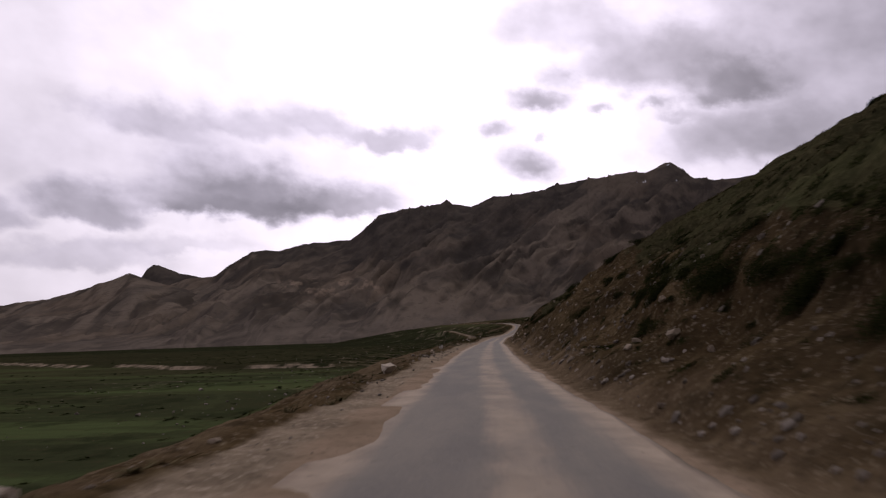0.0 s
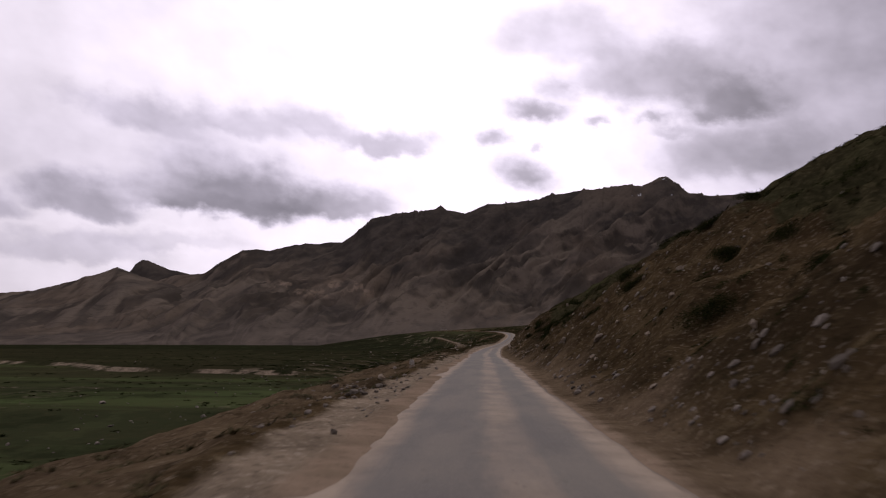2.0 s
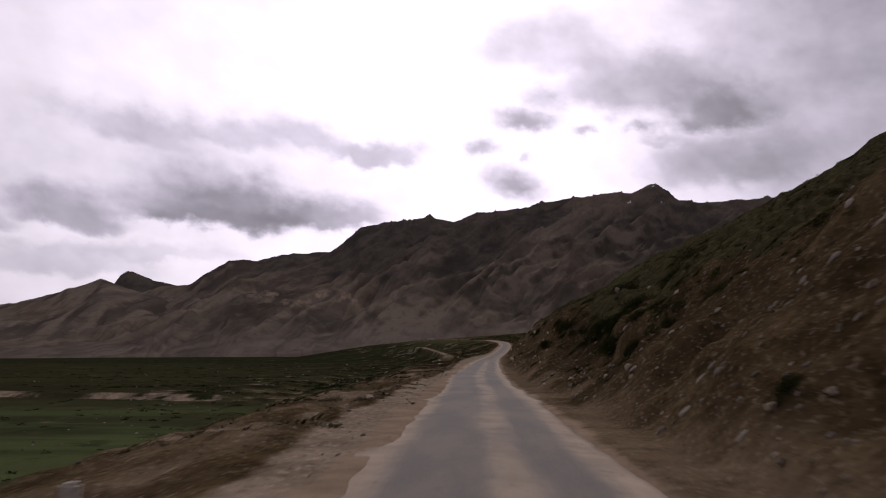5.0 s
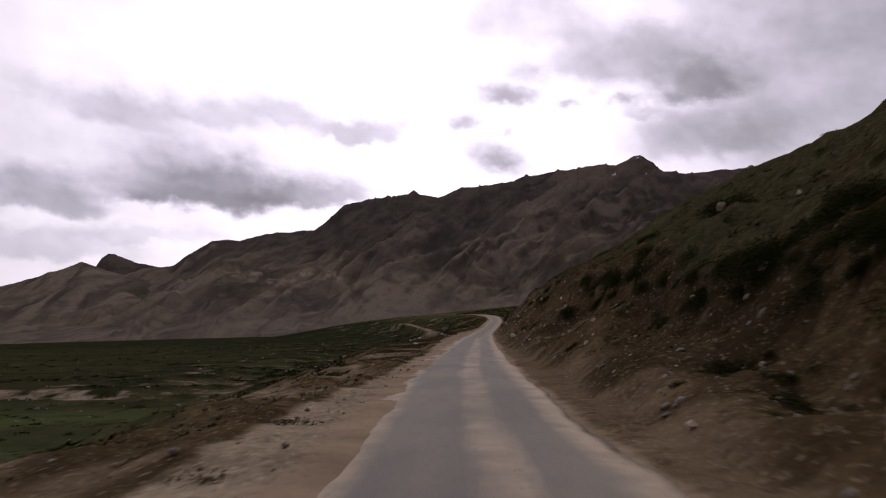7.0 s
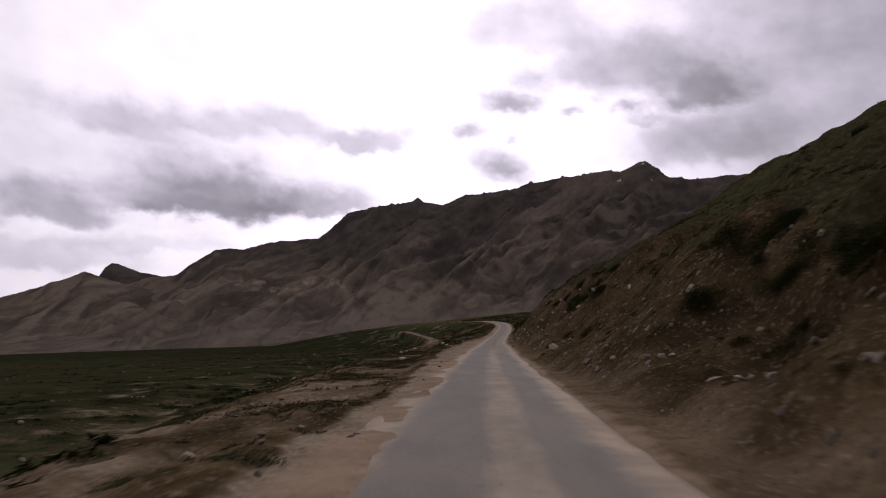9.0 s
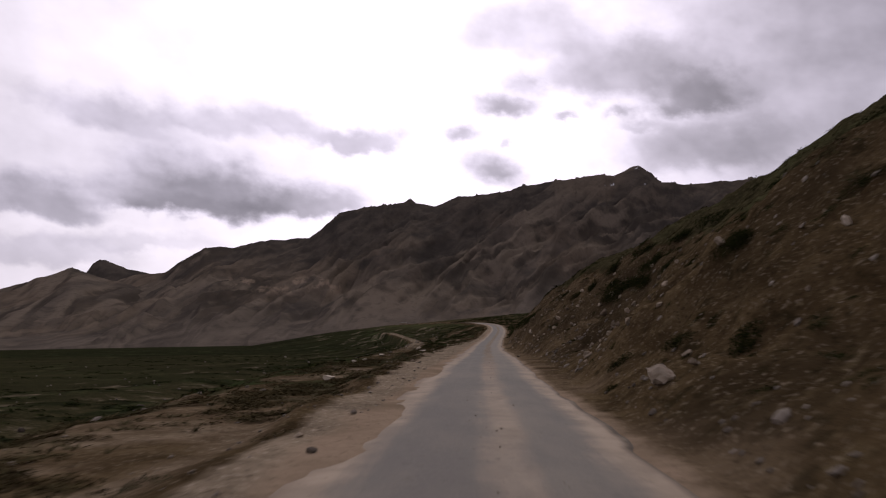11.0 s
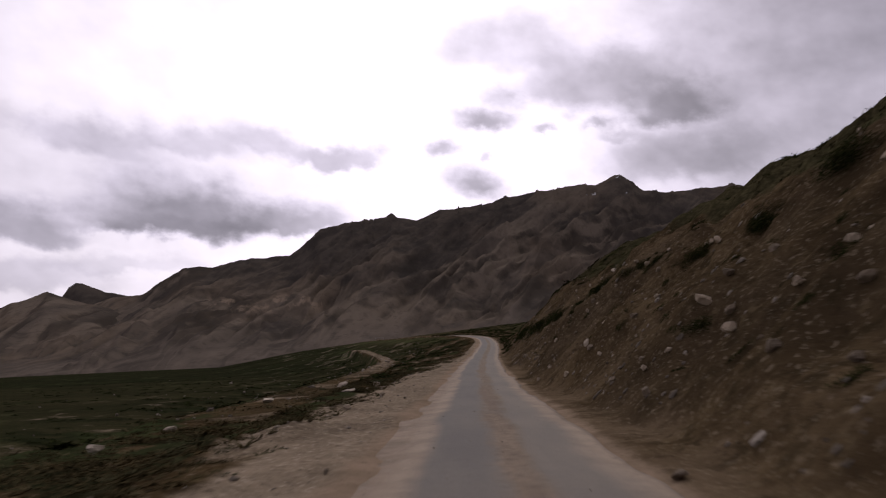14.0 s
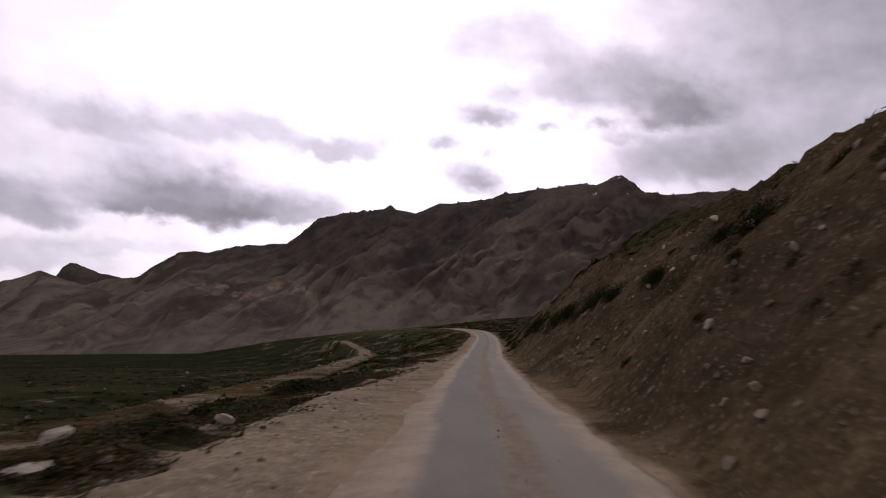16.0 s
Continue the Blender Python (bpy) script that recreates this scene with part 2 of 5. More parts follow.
def ground(x, y, lumps=True):
    """The height of the ground."""
    x, y = np.asarray(x, float), np.asarray(y, float)
    d = x - axis_x(y)
    base = rise(y)
    # hillside
    u = d - toe(y) + 0.45 * fbm(x / 1.9, y / 1.9, 3, 49) * step(0.5, 2.5, d - 2.0)
    up = np.maximum(u, 0)
    m1 = face_slope(y)
    high = cut_height(y)
    bend_at = high / m1
    brow = scarp(y)
    face = m1 * up + brow * (1.0 * step(bend_at - 1.3, bend_at - 0.5, up) - 0.85 * step(0.5, bend_at - 1.4, up))
    top = np.interp(y, CREST_Y, CREST_H) + 0.5 * lattice(y / 23.0, 0.5, 48)
    grass = high + (top - high) / (crest_out(y) - bend_at) * (up - bend_at)
    grass = grass - 0.42 * softplus(up - crest_out(y), 2.5)
    k = 0.22
    hill = -k * np.logaddexp(-face / k, -grass / k) + k * np.logaddexp(0, -high / k)
    hill = np.where(up > 0, np.maximum(hill, 0), 0)
    hill = np.minimum(hill, 30 + 0.02 * up)
    fade = 1 - 0.84 * step(300, 375, y + 0.12 * np.minimum(d, 60)) - 0.06 * step(430, 600, y)
    if lumps:
        on = step(0, 2.5, up)
        hill = hill + on * (1.1 * fbm(x / 6.5, y / 6.5, 3, 50) + 0.36 * fbm(x / 1.7, y / 1.7, 3, 53))
        hill = hill + on * step(15, 10, up) * (0.20 * fbm(x / 0.8, y / 0.8, 2, 55) + 0.10 * fbm(x / 0.45, y / 0.6, 1, 56))
        hill = hill + step(25, 60, up) * 1.6 * fbm(x / 30, y / 30, 3, 57)
        gully = ridged(y / 8.0 + 0.35 * fbm(x / 5, y / 5, 2, 58), up / 26.0, 3, 59)
        hill = hill - on * 0.9 * step(0.62, 0.95, gully)
    hill = hill * fade
    # fall to the meadow
    w = np.maximum(-d - shoulder(y), 0)
    ledge = np.interp(y, LEDGE_Y, LEDGE_W)
    inner = np.interp(y, [0, 120, 203, 300, 350, 400, 470, 600], [0.12, 0.08, 0.08, 0.14, 0.22, 0.24, 0.20, 0.1])
    outer = np.interp(y, [0, 120, 220, 340, 420], [0.42, 0.36, 0.30, 0.24, 0.16])
    floor_z = -6.0 - 0.004 * np.maximum(-d - 30, 0) - 0.011 * np.maximum(np.hypot(x, y - 100) - 400, 0)
    floor_z = np.maximum(floor_z, -30)
    fall = base - inner * np.minimum(w, ledge) - outer * softplus(w - ledge, 0.5)
    k = 0.5
    left = k * np.logaddexp(fall / k, floor_z / k)
    left = np.where(w > 0, np.minimum(left, base), base)
    if lumps:
        rough = step(0, 1.5, w) * (1 - 0.85 * step(14, 34, w)) * (1 - 0.85 * step(440, 460, y))
        left = left + rough * (0.32 * fbm(x / 3.1, y / 3.1, 3, 60) + 0.16 * fbm(x / 0.9, y / 0.9, 2, 63))
        left = left + step(20, 60, w) * 0.25 * fbm(x / 22, y / 9, 3, 65)
        berm = np.exp(-((w - 0.5) / 0.5) ** 2) * (0.10 + 0.16 * lattice(x / 2.2, y / 2.2, 66))
        left = left + berm + 0.14 * mats(x, y)
    left = left + 0.75 * step(-1.3, 1.3, past_terrace(x, y)) * step(30, 40, -x) * step(0, 15, y) * (1 - step(300, 400, y))
    # old track below the road
    tz = np.interp(y, TRACK_Y, TRACK_Z)
    on_track = on_old_track(x, y, 1.5, 3.0)
    left = left * (1 - on_track) + tz * on_track
    z = np.where(d > 0, base + hill, left)
    if lumps:
        near = (np.abs(d) < 6)
        z = z + np.where(near, 0.03 * fbm(x / 0.8, y / 0.8, 2, 70), 0) + np.where(near & (d < -2.2), 0.05 * fbm(x / 0.55, y / 0.55, 2, 72), 0)
    # land beyond the bend sinks to the valley
    z = z - step(585, 800, y) * (1 - step(20, 120, d)) * np.maximum(z + 18, 0)
    return z


def under_road(x, y, z):
    """Ground kept just under the asphalt."""
    d = np.asarray(x) - axis_x(y)
    return np.where((np.abs(d - 0.35) < 1.9) & (y < 562), rise(y) - 0.03, z)


# ---------------------------------------------------------------- materials
def skin(name, build, rough=0.9, spec=0.2):
    m = bpy.data.materials.new(name)
    n = Net(nodes_of(m))
    shader = n.add("ShaderNodeBsdfPrincipled")
    shader.inputs["Roughness"].default_value = rough
    shader.inputs["Specular IOR Level"].default_value = spec
    colour, height, depth = build(n)
    n.feed(shader.inputs["Base Color"], colour)
    if height is not None:
        bump = n.add("ShaderNodeBump")
        bump.inputs["Strength"].default_value = 0.7
        bump.inputs["Distance"].default_value = depth
        n.feed(bump.inputs["Height"], height)
        n.tree.links.new(bump.outputs[0], shader.inputs["Normal"])
    out = n.add("ShaderNodeOutputMaterial")
    n.tree.links.new(shader.outputs[0], out.inputs[0])
    return m


def spot(n):
    return n.add("ShaderNodeNewGeometry").outputs["Position"]


def ground_skin(n):
    p = spot(n)
    big = n.noise(p, 0.07, 5, 0.6).outputs["Fac"]
    mid = n.noise(p, 0.55, 6, 0.68).outputs["Fac"]
    fine = n.noise(p, 3.2, 6, 0.72).outputs["Fac"]
    clod = n.noise(p, 1.5, 6, 0.66).outputs["Fac"]
    earth = n.mix(n.ramp(mid, 0.35, 0.65), (0.0428, 0.0284, 0.0139), (0.0943, 0.0658, 0.0337))
    earth = n.mix(n.ramp(fine, 0.54, 0.70, 0, 0.8), earth, (0.1566, 0.1198, 0.0675))
    earth = n.mix(n.ramp(big, 0.45, 0.62, 0, 0.75), earth, (0.0306, 0.0220, 0.0120))
    earth = n.mix(n.ramp(clod, 0.36, 0.46, 0.75, 0.0), earth, (0.0238, 0.0185, 0.0088))
    earth = n.mix(n.ramp(clod, 0.56, 0.66, 0.0, 0.55), earth, (0.1109, 0.0830, 0.0448))
    speck = n.noise(p, 7.5, 4, 0.65).outputs["Fac"]
    earth = n.mix(n.ramp(speck, 0.57, 0.66, 0, 0.7), earth, (0.1925, 0.1540, 0.1078))
    earth = n.mix(n.ramp(speck, 0.34, 0.43, 0.7, 0.0), earth, (0.0253, 0.0187, 0.0110))
    gravel = n.mix(n.ramp(mid, 0.3, 0.7), (0.1607, 0.1257, 0.0885), (0.2791, 0.2190, 0.1550))
    gravel = n.mix(n.ramp(fine, 0.52, 0.75, 0, 0.7), gravel, (0.3892, 0.3189, 0.2319))
    gravel = n.mix(n.ramp(fine, 0.30, 0.44, 0.6, 0.0), gravel, (0.1181, 0.0913, 0.0641))
    gravel = n.mix(n.ramp(speck, 0.56, 0.64, 0, 0.75), gravel, (0.3828, 0.3190, 0.2436))
    gravel = n.mix(n.ramp(speck, 0.36, 0.45, 0.65, 0.0), gravel, (0.0928, 0.0719, 0.0522))
    sand = n.mix(n.ramp(mid, 0.3, 0.7), (0.1968, 0.1454, 0.0986), (0.3148, 0.2342, 0.1657))
    sand = n.mix(n.ramp(fine, 0.45, 0.75, 0, 0.5), sand, (0.1983, 0.1505, 0.1042))
    sand = n.mix(n.ramp(speck, 0.34, 0.44, 0.5, 0.0), sand, (0.1150, 0.0860, 0.0600))
    long_p = n.vec("MULTIPLY", p, (0.012, 0.06, 0.05))
    field = n.noise(long_p, 1.0, 6, 0.62).outputs["Fac"]
    green = n.mix(n.ramp(field, 0.44, 0.60), (0.0370, 0.0420, 0.0200), (0.0700, 0.0900, 0.0350))
    green = n.mix(n.ramp(mid, 0.52, 0.74, 0, 0.45), green, (0.0771, 0.0575, 0.0312))
    green = n.mix(n.ramp(fine, 0.5, 0.8, 0, 0.4), green, (0.0214, 0.0227, 0.0134))
    green = n.mix(n.math("MULTIPLY", n.attr("scrub"), 0.9), green, n.mix(n.ramp(mid, 0.35, 0.65), (0.0080, 0.0092, 0.0050), (0.0190, 0.0205, 0.0100)))
    blot = n.noise(n.vec("MULTIPLY", p, (0.16, 0.09, 0.1)), 1.0, 5, 0.65).outputs["Fac"]
    green = n.mix(n.ramp(blot, 0.52, 0.64, 0, 0.55), green, (0.0170, 0.0200, 0.0095))
    green = n.mix(n.ramp(blot, 0.42, 0.34, 0, 0.5), green, (0.0560, 0.0640, 0.0290))
    dry = n.mix(n.ramp(fine, 0.4, 0.7), (0.0350, 0.0312, 0.0155), (0.0830, 0.0695, 0.0365))
    turf = n.mix(n.attr("dry"), green, dry)
    patch = n.ramp(n.math("ADD", n.attr("grass"), n.math("MULTIPLY", n.math("SUBTRACT", mid, 0.5), 0.9)), 0.4, 0.6)
    c = n.mix(patch, earth, turf)
    wob = n.math("MULTIPLY", n.math("SUBTRACT", mid, 0.5), 0.7)
    loam = n.mix(n.ramp(mid, 0.35, 0.65), (0.1110, 0.0792, 0.0492), (0.1696, 0.1239, 0.0792))
    loam = n.mix(n.ramp(clod, 0.36, 0.46, 0.5, 0.0), loam, (0.0616, 0.0436, 0.0264))
    loam = n.mix(n.ramp(fine, 0.56, 0.72, 0, 0.5), loam, (0.2210, 0.1705, 0.1146))
    loam = n.mix(n.ramp(speck, 0.57, 0.66, 0, 0.6), loam, (0.2604, 0.2046, 0.1426))
    loam = n.mix(n.ramp(speck, 0.33, 0.43, 0.7, 0.0), loam, (0.0558, 0.0397, 0.0248))
    c = n.mix(n.math("MULTIPLY", n.attr("loam"), 0.85), c, loam)
    c = n.mix(n.ramp(n.math("ADD", n.attr("gravel"), wob), 0.3, 0.7), c, gravel)
    c = n.mix(n.ramp(n.math("ADD", n.attr("sand"), wob), 0.3, 0.75), c, sand)
    h = n.math("ADD", n.math("MULTIPLY", mid, 0.6), n.math("ADD", n.math("MULTIPLY", fine, 0.35), n.math("MULTIPLY", clod, 0.5)))
    return c, h, 0.3


def road_skin(n):
    p = spot(n)
    across, late = n.attr("across"), n.attr("late")
    fine = n.noise(p, 26.0, 5, 0.7).outputs["Fac"]
    mid = n.noise(p, 0.9, 6, 0.62).outputs["Fac"]
    grit = n.noise(p, 5.5, 6, 0.7).outputs["Fac"]
    streak = n.noise(n.vec("MULTIPLY", p, (2.6, 0.10, 1)), 1.0, 6, 0.62).outputs["Fac"]
    wear = n.noise(n.vec("MULTIPLY", p, (0.9, 0.22, 1)), 1.0, 5, 0.6).outputs["Fac"]
    tar = n.mix(n.ramp(wear, 0.35, 0.65), (0.1510, 0.1370, 0.1230), (0.1960, 0.1730, 0.1450))
    tar = n.mix(n.ramp(fine, 0.45, 0.75, 0, 0.5), tar, (0.2850, 0.2430, 0.1900))
    tar = n.mix(n.ramp(grit, 0.30, 0.42, 0.5, 0.0), tar, (0.1037, 0.0896, 0.0741))
    dust = n.mix(n.ramp(mid, 0.3, 0.7), (0.2690, 0.2130, 0.1590), (0.3840, 0.3040, 0.2260))
    dust = n.mix(n.ramp(grit, 0.54, 0.72, 0, 0.6), dust, (0.4070, 0.3369, 0.2624))
    dust = n.mix(n.ramp(grit, 0.28, 0.42, 0.7, 0.0), dust, (0.1197, 0.0929, 0.0711))
    verge = n.mix(n.ramp(mid, 0.3, 0.7), (0.1900, 0.1430, 0.1000), (0.2950, 0.2240, 0.1620))
    verge = n.mix(n.ramp(grit, 0.52, 0.75, 0, 0.7), verge, (0.3581, 0.3003, 0.2426))
    verge = n.mix(n.ramp(grit, 0.28, 0.44, 0.6, 0.0), verge, (0.0982, 0.0785, 0.0612))
    wob = n.math("ADD", n.math("MULTIPLY", n.math("SUBTRACT", streak, 0.5), 0.9), n.math("MULTIPLY", n.math("SUBTRACT", mid, 0.5), 0.5))
    centre = n.math("ADD", n.math("SUBTRACT", across, 0.16), n.math("MULTIPLY", wob, 0.35))
    middle = n.ramp(n.math("ABSOLUTE", centre), 0.06, 0.30, 1.0, 0.0)
    middle = n.math("MULTIPLY", middle, n.math("ADD", n.ramp(wear, 0.35, 0.6, 0.42, 0.80), n.math("MULTIPLY", late, 0.35)))
    rim = n.math("ADD", n.math("ABSOLUTE", across), n.math("MULTIPLY", wob, 0.30))
    rim = n.math("ADD", rim, n.math("MULTIPLY", late, n.ramp(across, -0.2, -0.9, 0.0, 0.22)))
    soil = n.mix(n.ramp(grit, 0.30, 0.66), (0.0720, 0.0480, 0.0300), (0.2100, 0.1510, 0.0990))
    soil = n.mix(n.ramp(streak, 0.40, 0.62, 0, 0.6), soil, (0.1150, 0.0800, 0.0530))
    tar = n.mix(n.math("MULTIPLY", late, n.ramp(across, 0.1, -0.2, 0.0, 0.45)), tar, (0.1280, 0.1170, 0.1060))
    tar = n.mix(n.math("MULTIPLY", late, n.ramp(across, 0.1, 0.5, 0.0, 0.42)), tar, (0.2150, 0.1800, 0.1420))
    c = n.mix(n.math("MINIMUM", middle, 1.0), tar, n.mix(n.math("MULTIPLY", late, 0.85), dust, soil))
    c = n.mix(n.ramp(rim, 0.74, 1.04), c, n.mix(n.math("MULTIPLY", late, 0.25), dust, soil))
    c = n.mix(n.ramp(rim, 1.08, 1.34), c, verge)
    outer = n.math("MULTIPLY", n.ramp(rim, 1.10, 1.26), n.ramp(across, 0.0, 0.1))
    c = n.mix(outer, c, n.mix(n.ramp(grit, 0.35, 0.65), (0.050, 0.037, 0.026), (0.110, 0.084, 0.062)))
    return c, n.math("ADD", n.math("MULTIPLY", fine, 0.3), n.math("ADD", mid, n.math("MULTIPLY", grit, 0.6))), 0.03


def mountain_skin(n):
    p = n.vec("MULTIPLY", spot(n), (1.0, 0.34, 1.0))
    big = n.noise(p, 0.0022, 5, 0.55).outputs["Fac"]
    mid = n.noise(p, 0.011, 6, 0.6).outputs["Fac"]
    fine = n.noise(p, 0.045, 5, 0.65).outputs["Fac"]
    tilt = n.math("ADD", n.attr("band"), n.math("MULTIPLY", n.math("SUBTRACT", mid, 0.5), 1.1))
    rock = n.mix(n.ramp(tilt, 0.30, 0.70), (0.0560, 0.0465, 0.0380), (0.1450, 0.1170, 0.0910))
    rock = n.mix(n.ramp(big, 0.45, 0.62, 0, 0.6), rock, (0.1280, 0.0980, 0.0730))
    scree = n.mix(n.ramp(mid, 0.35, 0.65), (0.0900, 0.0750, 0.0620), (0.1300, 0.1070, 0.0870))
    # dark rock colour, which also carries the painted gully shade
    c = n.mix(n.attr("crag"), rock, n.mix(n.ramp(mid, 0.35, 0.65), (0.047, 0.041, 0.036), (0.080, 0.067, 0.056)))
    c = n.mix(n.attr("scree"), c, scree)
    c = n.mix(n.math("MULTIPLY", n.attr("buff"), n.ramp(fine, 0.35, 0.6, 0.3, 1.0)), c, (0.215, 0.165, 0.125))
    c = n.mix(n.ramp(fine, 0.34, 0.48, 0.35, 0.0), c, (0.042, 0.037, 0.033))
    c = n.mix(n.attr("snow"), c, (0.75, 0.76, 0.8))
    h = n.math("ADD", mid, n.math("MULTIPLY", fine, 0.4))
    return c, h, 16.0


GROUND = skin("earth_and_grass", ground_skin, 1.0, 0.0)
ROAD = skin("dusty_asphalt", road_skin, 0.9, 0.12)
MOUNTAIN = skin("bare_mountain_rock", mountain_skin, 1.0, 0.0)


def grid_mesh(name, X, Y, Z, fields=None):
    """A sheet from three arrays of rows and columns."""
    r, c = X.shape
    me = bpy.data.meshes.new(name)
    co = np.stack([X, Y, Z], -1).reshape(-1, 3).astype(np.float32)
    i = np.arange(r * c).reshape(r, c)
    quads = np.stack([i[:-1, :-1], i[:-1, 1:], i[1:, 1:], i[1:, :-1]], -1).reshape(-1, 4)
    me.vertices.add(len(co))
    me.vertices.foreach_set("co", co.ravel())
    me.loops.add(quads.size)
    me.loops.foreach_set("vertex_index", quads.ravel().astype(np.int32))
    me.polygons.add(len(quads))
    me.polygons.foreach_set("loop_start", np.arange(0, quads.size, 4, dtype=np.int32))
    me.polygons.foreach_set("loop_total", np.full(len(quads), 4, dtype=np.int32))
    me.polygons.foreach_set("use_smooth", np.ones(len(quads), dtype=bool))
    me.update(calc_edges=True)
    for key, values in (fields or {}).items():
        a = me.attributes.new(key, "FLOAT", "POINT")
        a.data.foreach_set("value", np.asarray(values, np.float32).ravel())
    return me


def spread(parts):
    """Positions from (start, end, spacing) runs."""
    out = []
    for a, b, s in parts:
        out.append(np.arange(a, b, s))
    return np.concatenate(out)


# ---------------------------------------------------------------- ground
def growing(start, end, first, ratio):
    out, v, s = [], start, first
    while v < end:
        out.append(v)
        v += s
        s *= ratio
    return np.array(out)


def build_ground():
    right = np.concatenate([np.arange(2.2, 14, 0.28), growing(14, 900, 0.3, 1.035)])
    left = -np.concatenate([np.arange(1.6, 12, 0.30), growing(12, 2600, 0.35, 1.045)])[::-1]
    d = np.concatenate([left, np.array([-1.0, 0.0, 1.0, 1.7]), right])
    y = np.concatenate([-growing(6, 900, 1.0, 1.10)[::-1], np.arange(-5, 300, 0.42), np.arange(300, 450, 0.8), np.arange(450, 580, 1.3), growing(580, 2200, 1.5, 1.05)])
    D, Y = np.meshgrid(d, y)
    X = axis_x(Y) + D
    Z = under_road(X, Y, ground(X, Y))
    on_track = on_old_track(X, Y, 1.0, 2.3) * step(196, 226, Y)
    w = -D - shoulder(Y)
    u = D - toe(Y)
    reach = np.interp(Y, [0, 225, 250, 390], [1, 1, 0.3, 0.3])
    late = step(135, 175, Y) * step(440, 370, Y) * (D < 0)
    meadow = step(2 * reach, 9 * reach, w + 2.5 * fbm(X / 5, Y / 5, 2, 80))
    top = cut_height(Y) / 0.86
    upper = step(-0.8, 1.6, u - top + 2.2 * fbm(X / 5, Y / 5, 3, 82))
    grass = np.where(D < 0, 0.12 * step(0, 1, w) + 0.88 * meadow, upper * (0.80 + 0.35 * fbm(X / 9, Y / 9, 2, 84)))
    grass = grass * (1 - on_track) * (1 - 0.7 * late * step(34, 10, w + 8 * fbm(X / 9, Y / 9, 2, 95)))
    dry = np.where(D < 0, np.clip(0.55 - 0.45 * step(90, 60, Y) - 0.5 * step(10, 24, w) + 0.3 * fbm(X / 14, Y / 6, 2, 86), 0, 1), 0.98 - 0.24 * step(42, 28, Y) + 0.4 * fbm(X / 7, Y / 7, 2, 87))
    scrub = (D < 0) * step(26, 46, w + 9 * fbm(X / 16, Y / 30, 3, 97)) * (1 - 0.5 * step(0.1, 0.5, fbm(X / 60, Y / 25, 2, 98)))
    below = np.interp(Y, TRACK_Y, TRACK_X) - X
    scrub = np.maximum(scrub, (D < 0) * step(140, 190, Y) * step(660, 600, Y) * step(3, 9, below + 3 * fbm(X / 6, Y / 9, 3, 99)) * step(-0.55, -0.1, fbm(X / 9, Y / 14, 3, 100)))
    mat = (D < 0) * mats(X, Y) * (1 - on_track)
    drift = fbm(X / 8, Y / 22, 3, 106)
    past = past_terrace(X, Y)
    late_field = (D < 0) * step(120, 170, Y) * step(640, 560, Y) * np.maximum(step(-6, 4, past), step(30, 18, w))
    scrub = scrub * (1 - 0.75 * step(2, -6, past)) + 0.5 * (D < 0) * step(1, 8, past) * step(22, 34, w)
    scrub = np.maximum(np.maximum(scrub, 0.65 * mat), late_field * (0.5 + 0.5 * step(0.05, -0.2, drift)) * step(5, 12, w))
    worn = (D < 0) * step(0.2, 1.0, w) * step(10.5, 5, w) * step(-0.40, 0.05, fbm(X / 2.4, Y / 5.0, 3, 96)) * step(185, 150, Y) * (0.5 + 0.5 * step(60, 90, Y))
    grass = grass * (1 - 0.6 * worn)
    edge_l, edge_r = np.interp(Y, EDGE_Y, EDGE_L), np.interp(Y, EDGE_Y, EDGE_R)
    gravel = np.maximum(step(0.6, -0.4, w) * (D < 0) * 0.85, on_track * (0.22 + 0.33 * step(230, 300, Y)))
    spread_to = np.interp(Y, [0, 78, 92, 100, 128, 140, 160], [1.4, 1.2, 0.8, 1.1, 1.1, 0.8, 0.5])
    loam = (D > 0) * step(spread_to, spread_to - 1.5, u + 1.2 * fbm(X / 2.5, Y / 2.5, 3, 93))
    loam = np.maximum(loam, (D > 0) * (1 - upper) * step(150, 215, Y) * (0.28 + 0.3 * fbm(X / 3, Y / 3, 3, 104)))
    loam = np.maximum(np.maximum(loam, worn), 0)
    gravel = np.maximum(gravel, 0.46 * worn)
    wander = 0.5 + 0.5 * lattice(Y / 6.0, 0.5, 88)
    sand = (D < 0) * step(-1.1 - 0.6 * wander, -0.1, D - edge_l) * 0.9 + (D > 0) * step(0.75 + 0.7 * wander, 0.1, D - edge_r) * 0.9
    bank = step(-2.6, -1.2, past) * step(2.6, 1.0, past) * step(33, 40, -X) * step(210, 170, -X) * step(-0.75, -0.4, fbm(X / 11.0, Y / 30.0, 2, 111))
    gravel = np.maximum(gravel, 0.62 * bank)
    bare = step(-0.05, 0.25, fbm(X / 3.4, Y / 4.6, 3, 92)) * step(0.3, 1.5, w) * step(70, 20, w)
    gravel = np.maximum(gravel, 0.44 * bare * late)
    scuffed = step(0.2, 0.5, fbm(X / 8.0, Y / 12.0, 3, 94)) * step(8, 16, w) * step(130, 60, w) * step(30, 90, Y)
    gravel = np.maximum(gravel, 0.33 * scuffed)
    stony = (D < 0) * step(188, 204, Y) * step(300, 250, Y) * step(-2.0, -0.6, w) * step(4.5, 1.5, w + 2.0 * fbm(X / 2.5, Y / 4, 3, 105))
    gravel = np.maximum(gravel, 0.95 * stony)
    gravel = np.maximum(gravel, 0.46 * late_field * step(0.24, 0.42, fbm(X / 4, Y / 7, 3, 107)) * step(2, 7, w) * step(90, 40, w))
    gravel = gravel * (1 - mat)
    grass = np.maximum(grass, mat)
